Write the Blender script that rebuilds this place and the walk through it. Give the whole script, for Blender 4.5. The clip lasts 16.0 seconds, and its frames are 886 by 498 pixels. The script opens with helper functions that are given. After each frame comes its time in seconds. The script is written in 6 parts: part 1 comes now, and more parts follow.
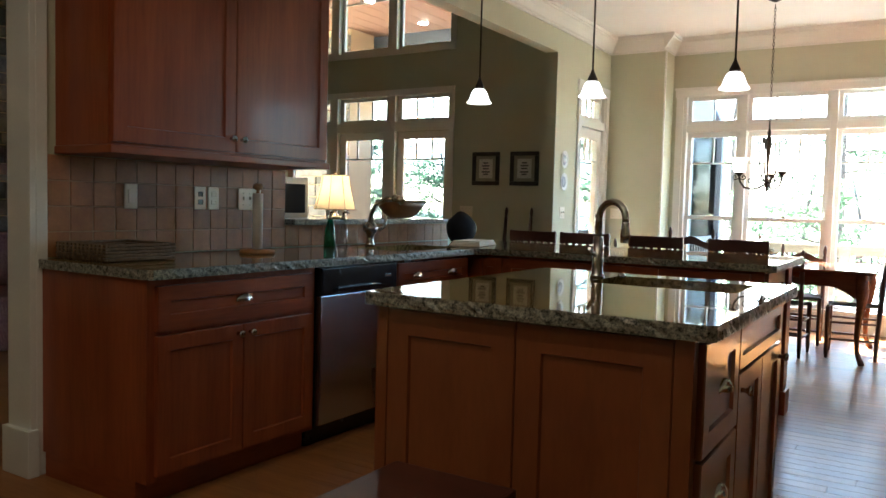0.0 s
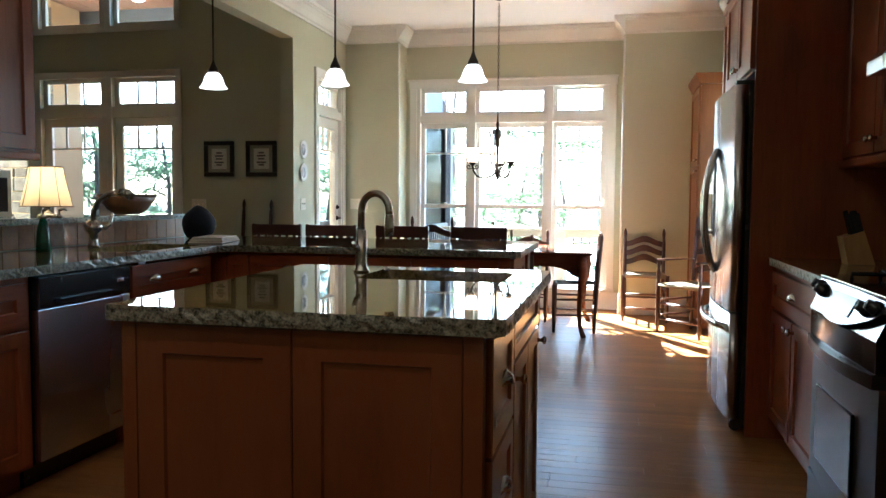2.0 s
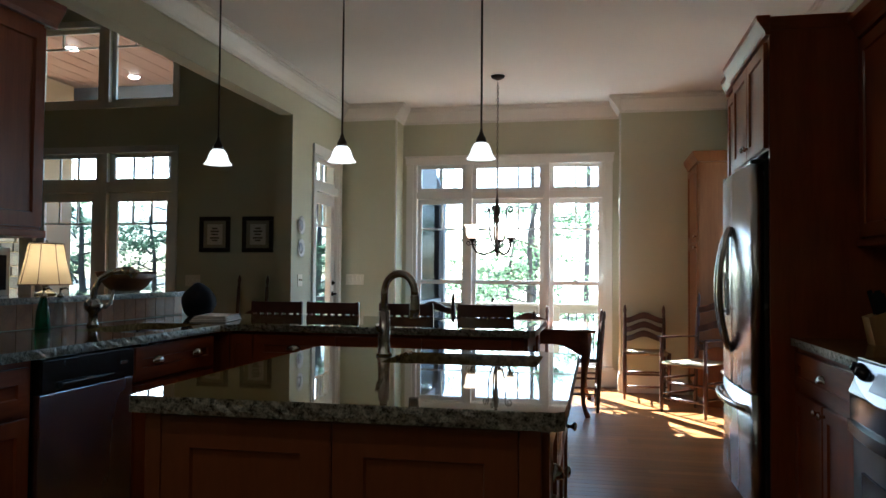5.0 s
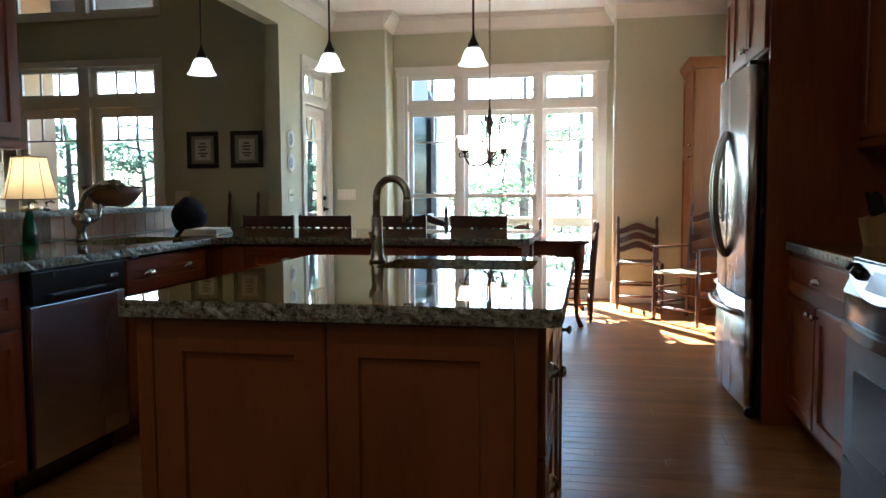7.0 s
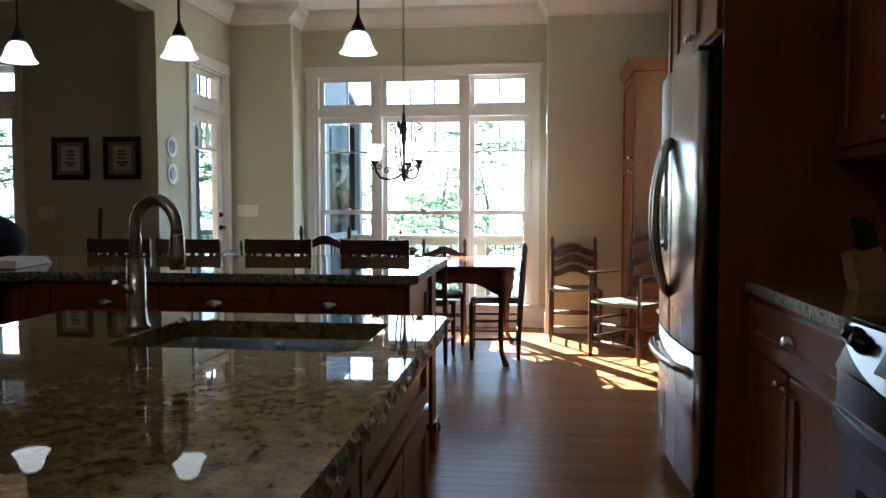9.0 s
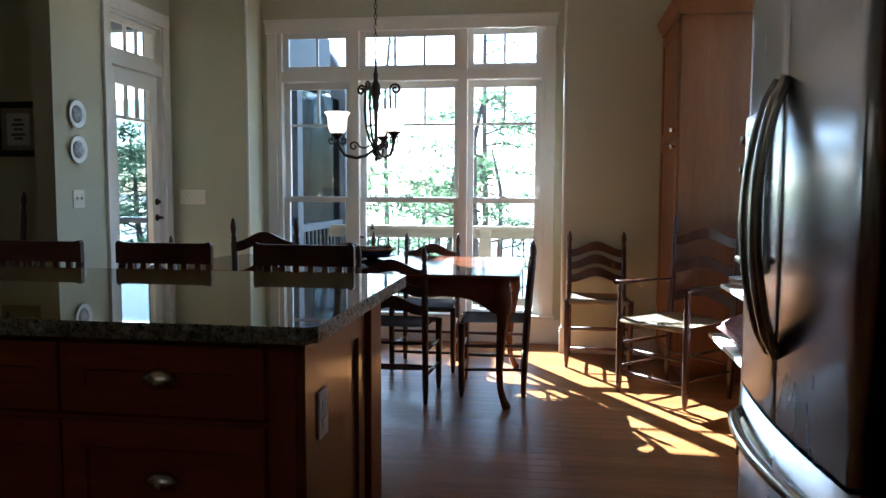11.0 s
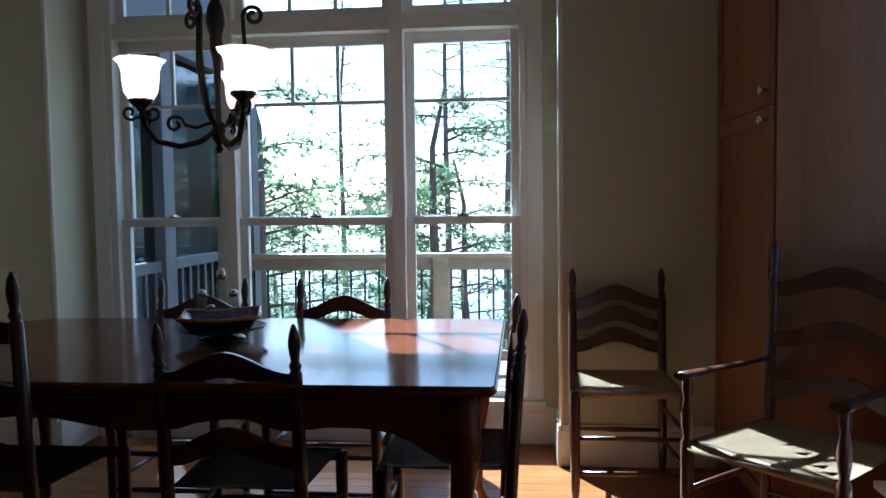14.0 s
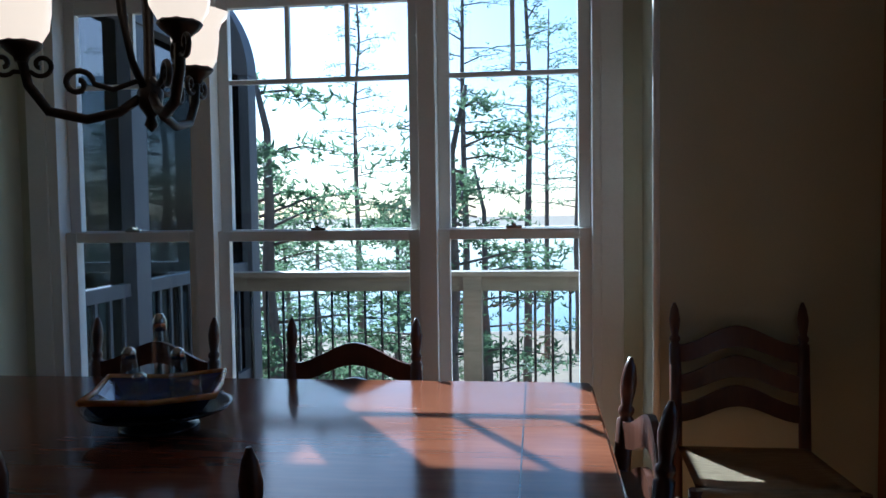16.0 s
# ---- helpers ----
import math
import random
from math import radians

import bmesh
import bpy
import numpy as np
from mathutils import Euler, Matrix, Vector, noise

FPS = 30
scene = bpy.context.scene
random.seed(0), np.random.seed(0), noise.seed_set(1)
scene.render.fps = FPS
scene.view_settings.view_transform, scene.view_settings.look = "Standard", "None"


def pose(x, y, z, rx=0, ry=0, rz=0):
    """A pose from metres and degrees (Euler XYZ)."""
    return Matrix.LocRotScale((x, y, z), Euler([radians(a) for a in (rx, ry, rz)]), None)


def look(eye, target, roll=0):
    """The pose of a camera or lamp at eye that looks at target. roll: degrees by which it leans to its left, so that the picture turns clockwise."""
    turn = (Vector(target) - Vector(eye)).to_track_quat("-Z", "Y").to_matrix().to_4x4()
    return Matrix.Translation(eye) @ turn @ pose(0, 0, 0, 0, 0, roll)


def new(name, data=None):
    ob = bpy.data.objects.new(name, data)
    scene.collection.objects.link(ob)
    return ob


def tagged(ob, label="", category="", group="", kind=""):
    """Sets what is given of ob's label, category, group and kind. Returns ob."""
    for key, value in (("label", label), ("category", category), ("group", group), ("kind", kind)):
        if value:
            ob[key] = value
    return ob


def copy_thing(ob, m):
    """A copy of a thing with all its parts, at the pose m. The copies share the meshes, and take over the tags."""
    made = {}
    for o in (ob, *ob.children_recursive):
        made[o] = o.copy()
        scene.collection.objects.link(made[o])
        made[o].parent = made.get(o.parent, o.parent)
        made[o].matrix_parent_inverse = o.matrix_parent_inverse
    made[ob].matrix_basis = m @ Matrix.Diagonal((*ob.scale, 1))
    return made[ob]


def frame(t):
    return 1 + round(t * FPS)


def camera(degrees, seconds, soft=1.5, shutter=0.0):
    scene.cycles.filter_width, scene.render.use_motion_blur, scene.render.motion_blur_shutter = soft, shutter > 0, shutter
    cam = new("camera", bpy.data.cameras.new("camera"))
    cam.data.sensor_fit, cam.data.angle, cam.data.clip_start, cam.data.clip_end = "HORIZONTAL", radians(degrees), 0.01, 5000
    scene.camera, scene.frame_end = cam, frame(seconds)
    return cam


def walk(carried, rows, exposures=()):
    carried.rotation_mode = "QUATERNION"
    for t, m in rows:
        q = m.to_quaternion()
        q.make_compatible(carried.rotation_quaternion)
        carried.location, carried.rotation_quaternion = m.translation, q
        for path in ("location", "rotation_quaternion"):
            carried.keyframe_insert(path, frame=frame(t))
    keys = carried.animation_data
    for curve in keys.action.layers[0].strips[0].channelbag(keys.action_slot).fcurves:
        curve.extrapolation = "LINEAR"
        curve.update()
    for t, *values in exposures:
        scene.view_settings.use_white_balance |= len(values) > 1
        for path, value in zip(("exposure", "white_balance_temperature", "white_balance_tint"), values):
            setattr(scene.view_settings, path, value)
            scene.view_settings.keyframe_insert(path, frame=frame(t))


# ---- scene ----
cam = camera(59.5, 16.0)
# seconds, eye x y z, yaw, pitch, lean
ROWS = [
    (0, 1.327, 1.142, 1.182, 32.21, -3.25, 1.49),
    (0.5, 1.322, 1.167, 1.178, 29.88, -2.69, 1.59),
    (1, 1.317, 1.191, 1.176, 26.18, -3.98, 1.88),
    (1.5, 1.259, 1.240, 1.178, 18.26, -3.56, 1.64),
    (2, 1.153, 1.260, 1.190, 12.49, -3.65, 0.42),
    (2.5, 1.063, 1.265, 1.187, 9.45, -3.06, 0.43),
    (3, 1.010, 1.283, 1.199, 9.18, -0.62, 0.77),
    (3.5, 0.940, 1.280, 1.231, 13.70, 2.53, 0.83),
    (4, 0.919, 1.291, 1.234, 16.84, 2.48, 0.52),
    (4.5, 0.979, 1.306, 1.227, 11.82, 2.76, 0.75),
    (7, 0.967, 1.364, 1.165, 10.68, -4.25, -0.29),
    (7.5, 0.956, 1.579, 1.179, 16.81, -2.89, -1.63),
    (8, 1.049, 1.804, 1.210, 20.46, -1.25, 0.98),
    (8.5, 1.093, 2.031, 1.195, 13.10, -2.45, 0.28),
    (9, 1.142, 2.359, 1.201, 7.08, -3.34, -0.06),
    (9.2, 1.180, 2.472, 1.201, 6.83, -3.59, -0.94),
    (11.5, 1.148, 4.238, 1.214, 8.50, -4.52, 0.39),
    (12, 1.088, 4.612, 1.184, 6.91, -4.49, 0.01),
    (12.5, 1.066, 5.001, 1.192, 3.80, -4.88, -2.04),
    (13, 1.096, 5.390, 1.197, 7.42, -3.20, -0.61),
    (13.5, 1.084, 5.734, 1.193, 7.56, -3.44, -1.00),
    (14, 1.038, 6.069, 1.204, 5.77, -3.45, -0.74),
    (14.5, 0.982, 6.349, 1.186, 9.16, -3.84, -1.40),
    (15, 0.960, 6.626, 1.202, 11.84, -2.50, 0.43),
    (15.5, 0.904, 6.825, 1.173, 10.63, -2.63, -0.32),
    (16, 0.831, 7.031, 1.204, 6.85, -2.83, -0.80),
]
EXPOSURES = [(0.0, 5.25, 5350, 0), (2.5, 4.85, 5050, 0), (3.5, 3.9, 4950, 0), (4.5, 3.9, 4950, 0), (7.0, 4.75, 5000, 0), (9.0, 4.2, 4950, 0),
             (11.5, 3.5, 4700, 0), (12.5, 3.4, 4650, 0), (13.5, 2.85, 4600, 0), (14.5, 2.25, 4550, 2), (16.0, 1.75, 4500, 2)]


def eye_pose(x, y, z, yaw, pitch, lean):
    return pose(x, y, z, 0, 0, yaw) @ pose(0, 0, 0, 90 + pitch) @ pose(0, 0, 0, 0, 0, lean)


walk(cam, [(r[0], eye_pose(*r[1:])) for r in ROWS], EXPOSURES)

# ---- light ----
SUN_WAY = Vector((0.437, -0.709, -0.553)).normalized()
SUN_UP = math.asin(-SUN_WAY.z)
world = bpy.data.worlds.new("world")
scene.world = world
world.use_nodes = True
wn = world.node_tree.nodes
sky = wn.new("ShaderNodeTexSky")
sky.sky_type, sky.sun_disc = "NISHITA", False
sky.sun_elevation, sky.sun_rotation = SUN_UP, math.atan2(-SUN_WAY.x, -SUN_WAY.y)
wn["Background"].inputs["Strength"].default_value = 0.06
world.node_tree.links.new(sky.outputs["Color"], wn["Background"].inputs["Color"])
sun = new("sun", bpy.data.lights.new("sun", "SUN"))
sun.data.energy, sun.data.angle, sun.data.color = 5.0, radians(0.5), (1.0, 0.94, 0.84)
sun.matrix_basis = look((0, 0, 0), SUN_WAY)
# bulbs inside the two shaded lamps
for bx, by, bz, power in ((-2.00, 5.08, 1.26, 0.10), (-6.55, 5.05, 1.28, 0.12)):
    bulb = new("lamp_bulb", bpy.data.lights.new("lamp_bulb", "POINT"))
    bulb.data.energy, bulb.data.color, bulb.data.shadow_soft_size = power, (1.0, 0.72, 0.42), 0.03
    bulb.matrix_basis = pose(bx, by, bz)
# added fill lamps, never in view, that brighten the cooking side from the ceiling
FILL_CANS = [(-0.55, 0.4), (0.55, 0.4), (-0.55, 1.8), (0.55, 1.8)]
for cx, cy in FILL_CANS:
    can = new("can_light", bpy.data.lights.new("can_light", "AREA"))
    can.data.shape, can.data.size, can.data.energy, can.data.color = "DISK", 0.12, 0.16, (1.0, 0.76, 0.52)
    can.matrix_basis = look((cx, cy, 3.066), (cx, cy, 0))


# ---- materials ----
def surface(name, dark, light, scale=(1, 1, 1), size=8.0, rough=(0.4, 0.6), metallic=0.0, bump=0.1, fine=60.0,
            rand=0.0, coat=0.0, spec=0.5, detail=6.0, mottle=0.35, span=(0.32, 0.68)):
    """A two-scale procedural surface: broad drift between two colours, fine grain, relief, uneven gloss."""
    m = bpy.data.materials.new(name)
    m.use_nodes = True
    n, l = m.node_tree.nodes, m.node_tree.links
    b = n["Principled BSDF"]
    co, mp = n.new("ShaderNodeTexCoord"), n.new("ShaderNodeMapping")
    mp.inputs["Scale"].default_value = scale
    l.new(co.outputs["Object"], mp.inputs["Vector"])
    where = mp.outputs["Vector"]
    if rand:
        info, add = n.new("ShaderNodeObjectInfo"), n.new("ShaderNodeVectorMath")
        mul = n.new("ShaderNodeMath")
        mul.operation, mul.inputs[1].default_value = "MULTIPLY", 37.0
        l.new(info.outputs["Random"], mul.inputs[0])
        l.new(where, add.inputs[0])
        l.new(mul.outputs[0], add.inputs[1])
        where = add.outputs[0]
    big, small = n.new("ShaderNodeTexNoise"), n.new("ShaderNodeTexNoise")
    for node, s in ((big, size), (small, fine)):
        node.inputs["Scale"].default_value, node.inputs["Detail"].default_value = s, detail
        l.new(where, node.inputs["Vector"])
    mix = n.new("ShaderNodeMix")
    mix.data_type = "FLOAT"
    mix.inputs[0].default_value = mottle
    l.new(big.outputs["Fac"], mix.inputs[2])
    l.new(small.outputs["Fac"], mix.inputs[3])
    ramp = n.new("ShaderNodeValToRGB")
    ramp.color_ramp.elements[0].position, ramp.color_ramp.elements[1].position = span
    ramp.color_ramp.elements[0].color, ramp.color_ramp.elements[1].color = (*dark, 1), (*light, 1)
    l.new(mix.outputs[0], ramp.inputs["Fac"])
    tint = ramp.outputs["Color"]
    if rand:
        hsv, rng = n.new("ShaderNodeHueSaturation"), n.new("ShaderNodeMapRange")
        rng.inputs["To Min"].default_value, rng.inputs["To Max"].default_value = 1 - rand, 1 + rand
        l.new(info.outputs["Random"], rng.inputs["Value"])
        l.new(rng.outputs[0], hsv.inputs["Value"])
        l.new(tint, hsv.inputs["Color"])
        tint = hsv.outputs["Color"]
    l.new(tint, b.inputs["Base Color"])
    gloss = n.new("ShaderNodeMapRange")
    gloss.inputs["To Min"].default_value, gloss.inputs["To Max"].default_value = rough
    l.new(big.outputs["Fac"], gloss.inputs["Value"])
    l.new(gloss.outputs[0], b.inputs["Roughness"])
    b.inputs["Metallic"].default_value = metallic
    b.inputs["Specular IOR Level"].default_value = spec
    b.inputs["Coat Weight"].default_value = coat
    b.inputs["Coat Roughness"].default_value = 0.12
    if bump:
        bp = n.new("ShaderNodeBump")
        bp.inputs["Strength"].default_value, bp.inputs["Distance"].default_value = bump, 0.004
        l.new(mix.outputs[0], bp.inputs["Height"])
        l.new(bp.outputs[0], b.inputs["Normal"])
    return m


def glow(name, colour, strength, base=(0.8, 0.75, 0.65)):
    m = surface(name, base, base, rough=(0.3, 0.4), bump=0)
    b = m.node_tree.nodes["Principled BSDF"]
    b.inputs["Emission Color"].default_value, b.inputs["Emission Strength"].default_value = (*colour, 1), strength
    return m


def pane_glass(name, tint=(1, 1, 1), shine=0.04):
    m = bpy.data.materials.new(name)
    m.use_nodes = True
    n, l = m.node_tree.nodes, m.node_tree.links
    n.remove(n["Principled BSDF"])
    clear, gl, mix = n.new("ShaderNodeBsdfTransparent"), n.new("ShaderNodeBsdfGlossy"), n.new("ShaderNodeMixShader")
    clear.inputs[0].default_value = (*tint, 1)
    gl.inputs["Roughness"].default_value = 0.02
    mix.inputs[0].default_value = shine
    l.new(clear.outputs[0], mix.inputs[1])
    l.new(gl.outputs[0], mix.inputs[2])
    l.new(mix.outputs[0], n["Material Output"].inputs["Surface"])
    return m


PAINT = surface("wall_paint", (0.52, 0.52, 0.375), (0.57, 0.57, 0.42), size=1.3, fine=180, rough=(0.6, 0.75), bump=0.05)
CEIL = surface("ceiling_paint", (0.80, 0.79, 0.75), (0.86, 0.85, 0.81), size=1.2, fine=160, rough=(0.7, 0.85), bump=0.06)
WHITE = surface("white_trim_paint", (0.74, 0.73, 0.68), (0.82, 0.81, 0.76), size=3, fine=90, rough=(0.3, 0.45), bump=0.03)
CHERRY = surface("cherry_wood", (0.185, 0.038, 0.010), (0.325, 0.078, 0.020), scale=(1, 1, 0.09), size=9, fine=70, rough=(0.3, 0.42),
                 bump=0.05, coat=0.15, spec=0.35)
CHERRY_FLAT = surface("cherry_wood_level_grain", (0.185, 0.038, 0.010), (0.325, 0.078, 0.020), scale=(0.12, 0.12, 1), size=9, fine=70,
                      rough=(0.3, 0.42), bump=0.05, coat=0.15, spec=0.35)
ISLANDWOOD = surface("honey_cherry_wood", (0.175, 0.048, 0.013), (0.245, 0.074, 0.021), scale=(1, 1, 0.2), size=6, fine=70, rough=(0.24, 0.34),
                     bump=0.05, coat=0.7)
# cherry copy for the pantry; its browner tone holds the different light there
PANTRYWOOD = surface("cherry_wood_pantry_light", (0.19, 0.072, 0.025), (0.29, 0.118, 0.042), scale=(1, 1, 0.09), size=9, fine=70, rough=(0.36, 0.48),
                     bump=0.05, coat=0.05, spec=0.25)
OAK = surface("oak_floor_board", (0.22, 0.088, 0.026), (0.37, 0.165, 0.053), scale=(0.1, 1, 1), size=14, fine=90, rough=(0.24, 0.36),
              bump=0.05, rand=0.16, coat=0.0, spec=0.1)
OAK_REST = surface("oak_floor_far", (0.22, 0.088, 0.026), (0.37, 0.165, 0.053), scale=(0.1, 1, 1), size=14, fine=90, rough=(0.24, 0.36),
                   bump=0.05, coat=0.0, spec=0.1)
GRANITE = surface("granite", (0.085, 0.062, 0.022), (0.34, 0.245, 0.095), size=36, fine=120, rough=(0.015, 0.03), bump=0.0, detail=8, mottle=0.4,
                  spec=0.4, span=(0.37, 0.65))
GRANITE_EDGE = surface("chiselled_granite_edge", (0.03, 0.034, 0.028), (0.36, 0.35, 0.28), size=70, fine=190, rough=(0.2, 0.4), bump=0.5,
                       mottle=0.5, span=(0.40, 0.60))
TILE = surface("travertine_tile", (0.22, 0.088, 0.026), (0.38, 0.170, 0.055), size=16, fine=80, rough=(0.3, 0.5), bump=0.12, rand=0.18)
GROUT = surface("grout", (0.40, 0.28, 0.16), (0.47, 0.34, 0.20), size=30, fine=200, rough=(0.8, 0.9), bump=0.2)
STEEL = surface("brushed_steel", (0.58, 0.60, 0.64), (0.65, 0.67, 0.71), scale=(1, 1, 0.25), size=3, fine=14, rough=(0.25, 0.29),
                metallic=1.0, bump=0)
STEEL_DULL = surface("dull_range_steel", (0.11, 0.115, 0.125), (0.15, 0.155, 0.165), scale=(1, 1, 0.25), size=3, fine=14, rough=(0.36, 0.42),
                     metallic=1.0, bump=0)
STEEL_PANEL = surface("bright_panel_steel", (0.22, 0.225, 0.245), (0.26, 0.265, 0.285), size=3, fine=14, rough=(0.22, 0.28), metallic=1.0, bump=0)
CHROME = surface("satin_nickel", (0.52, 0.50, 0.46), (0.62, 0.60, 0.55), size=20, rough=(0.18, 0.28), metallic=1.0, bump=0.02)
BLACK = surface("black_plastic", (0.012, 0.012, 0.014), (0.022, 0.022, 0.024), size=12, fine=200, rough=(0.18, 0.32), bump=0.03)
BLACK_GLASS = surface("black_oven_glass", (0.002, 0.002, 0.0022), (0.004, 0.004, 0.0045), size=4, rough=(0.10, 0.15), bump=0, spec=0.12)
IRON = surface("dark_bronze_iron", (0.020, 0.014, 0.010), (0.045, 0.032, 0.022), size=25, fine=120, rough=(0.4, 0.55), metallic=0.6,
               bump=0.15)
MAHOGANY = surface("dark_mahogany", (0.095, 0.032, 0.015), (0.205, 0.074, 0.034), scale=(0.12, 1, 1), size=12, fine=80,
                   rough=(0.09, 0.16), bump=0.02, spec=0.22)
CHAIRWOOD = surface("dark_stained_chair_wood", (0.045, 0.017, 0.009), (0.105, 0.038, 0.018), scale=(1, 1, 0.2), size=14, fine=90,
                    rough=(0.25, 0.4), bump=0.06, coat=0.2)
STOOLWOOD = surface("reddish_dark_stool_wood", (0.050, 0.014, 0.009), (0.095, 0.028, 0.016), scale=(0.2, 1, 1), size=12, fine=90,
                    rough=(0.3, 0.42), bump=0.05)
RUSH = surface("woven_rush", (0.22, 0.16, 0.08), (0.40, 0.31, 0.17), scale=(0.3, 4, 1), size=40, fine=150, rough=(0.6, 0.8), bump=0.6)
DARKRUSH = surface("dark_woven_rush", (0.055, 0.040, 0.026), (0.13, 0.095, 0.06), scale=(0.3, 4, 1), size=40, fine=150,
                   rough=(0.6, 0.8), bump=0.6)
OAKLIGHT = surface("oiled_light_wood", (0.38, 0.19, 0.07), (0.52, 0.29, 0.12), scale=(1, 1, 0.2), size=18, rough=(0.35, 0.5), bump=0.05)
PAPER = surface("white_paper", (0.72, 0.70, 0.66), (0.80, 0.78, 0.74), size=30, rough=(0.8, 0.9), bump=0.2)
WICKER = surface("brown_wicker", (0.07, 0.045, 0.025), (0.20, 0.13, 0.07), size=60, fine=150, rough=(0.6, 0.8), bump=0.8)
IVORY = surface("ivory_plastic", (0.78, 0.74, 0.62), (0.83, 0.79, 0.67), size=20, rough=(0.3, 0.4), bump=0.02)
BRONZE_WOOD = surface("turned_dark_wood", (0.10, 0.045, 0.02), (0.20, 0.09, 0.04), size=12, rough=(0.4, 0.55), bump=0.1)
NAVY = surface("navy_cloth", (0.008, 0.010, 0.018), (0.016, 0.019, 0.032), size=40, fine=300, rough=(0.8, 0.95), bump=0.4)
BLUE = surface("blue_glaze", (0.03, 0.035, 0.11), (0.06, 0.07, 0.17), size=15, rough=(0.15, 0.3), bump=0.03)
AMBER = surface("orange_glaze", (0.42, 0.16, 0.04), (0.55, 0.26, 0.07), size=20, rough=(0.2, 0.35), bump=0.05)
PINE = surface("knotty_pine_boards", (0.26, 0.145, 0.105), (0.37, 0.225, 0.175), scale=(1, 0.1, 1), size=10, rough=(0.45, 0.6), bump=0.08)
STONE = surface("dark_fieldstone", (0.06, 0.05, 0.042), (0.20, 0.17, 0.14), size=7, fine=50, rough=(0.75, 0.9), bump=0.8, rand=0.35)
DECK = surface("weathered_deck_board", (0.14, 0.110, 0.080), (0.25, 0.200, 0.150), scale=(0.1, 1, 1), size=12, rough=(0.6, 0.8), bump=0.3,
               rand=0.15)
PORCH = surface("dark_stained_porch_wood", (0.055, 0.060, 0.075), (0.10, 0.105, 0.125), scale=(1, 1, 0.15), size=9, rough=(0.5, 0.7), bump=0.15)
BARK = surface("pine_bark", (0.075, 0.058, 0.048), (0.19, 0.15, 0.12), scale=(1, 1, 0.3), size=9, fine=40, rough=(0.85, 0.95), bump=0.9)
NEEDLES = surface("pine_needles", (0.045, 0.080, 0.042), (0.12, 0.17, 0.09), size=1.2, fine=9, rough=(0.5, 0.7), bump=0)
nb, nl = NEEDLES.node_tree.nodes, NEEDLES.node_tree.links
thin, blend = nb.new("ShaderNodeBsdfTranslucent"), nb.new("ShaderNodeMixShader")
thin.inputs["Color"].default_value, blend.inputs[0].default_value = (0.16, 0.23, 0.12, 1), 0.55
nl.new(nb["Principled BSDF"].outputs[0], blend.inputs[1])
nl.new(thin.outputs[0], blend.inputs[2])
nl.new(blend.outputs[0], nb["Material Output"].inputs["Surface"])
FOREST = surface("forest_floor", (0.10, 0.075, 0.045), (0.22, 0.16, 0.09), size=0.3, fine=4, rough=(0.9, 1.0), bump=0.6)
WATER = surface("lake_water", (0.05, 0.09, 0.12), (0.08, 0.13, 0.16), size=0.4, fine=3, rough=(0.05, 0.12), bump=0.25)
CLOTH_BLUE = surface("blue_white_cloth", (0.10, 0.16, 0.36), (0.62, 0.66, 0.74), size=26, fine=90, rough=(0.8, 0.95), bump=0.4)
CLOTH_GREEN = surface("green_cloth", (0.06, 0.12, 0.06), (0.20, 0.30, 0.14), size=22, fine=90, rough=(0.8, 0.95), bump=0.4)
PLAID = surface("maroon_woven_fabric", (0.15, 0.055, 0.065), (0.34, 0.20, 0.20), scale=(3, 0.4, 1), size=40, fine=120, rough=(0.8, 0.95),
                bump=0.5)
CHINA = surface("white_china", (0.74, 0.74, 0.74), (0.82, 0.82, 0.81), size=10, rough=(0.1, 0.2), bump=0)
PLATEBLUE = surface("blue_patterned_china", (0.25, 0.30, 0.42), (0.74, 0.75, 0.78), size=55, fine=120, rough=(0.1, 0.2), bump=0)
BROWNPLATE = surface("brown_woven_mats", (0.05, 0.03, 0.025), (0.17, 0.10, 0.075), size=30, rough=(0.6, 0.8), bump=0.5)
FRAMEBLACK = surface("black_picture_frame", (0.020, 0.018, 0.016), (0.035, 0.032, 0.028), size=12, rough=(0.3, 0.45), bump=0.05)
MATBOARD = surface("cream_mat_board", (0.36, 0.33, 0.26), (0.40, 0.37, 0.30), size=30, rough=(0.8, 0.9), bump=0.03)
INK = surface("grey_ink", (0.10, 0.10, 0.10), (0.18, 0.17, 0.16), size=60, rough=(0.8, 0.9), bump=0)
SCREEN_PALE = pane_glass("pale_insect_screen", (0.42, 0.46, 0.50), 0.0)
SCREEN = pane_glass("dark_insect_screen", (0.30, 0.31, 0.33), 0.02)
GLASS = pane_glass("window_glass")
CLEAR = pane_glass("clear_vessel_glass", (0.92, 0.95, 0.94), 0.09)
GREENGLASS = pane_glass("green_bottle_glass", (0.10, 0.50, 0.32), 0.09)
OPAL = glow("lit_opal_glass", (1.0, 0.88, 0.74), 0.11)
BULB = glow("lit_bulb", (1.0, 0.70, 0.36), 1.2)
OPAL_WARM = glow("lit_frosted_amber_glass", (1.0, 0.66, 0.40), 0.34)
SHADE = glow("lit_linen_shade", (1.0, 0.68, 0.33), 0.012, (0.7, 0.6, 0.42))
sn, sl = SHADE.node_tree.nodes, SHADE.node_tree.links
cloth, sheer = sn.new("ShaderNodeBsdfTranslucent"), sn.new("ShaderNodeMixShader")
cloth.inputs["Color"].default_value, sheer.inputs[0].default_value = (0.8, 0.66, 0.44, 1), 0.5
sl.new(sn["Principled BSDF"].outputs[0], sheer.inputs[1])
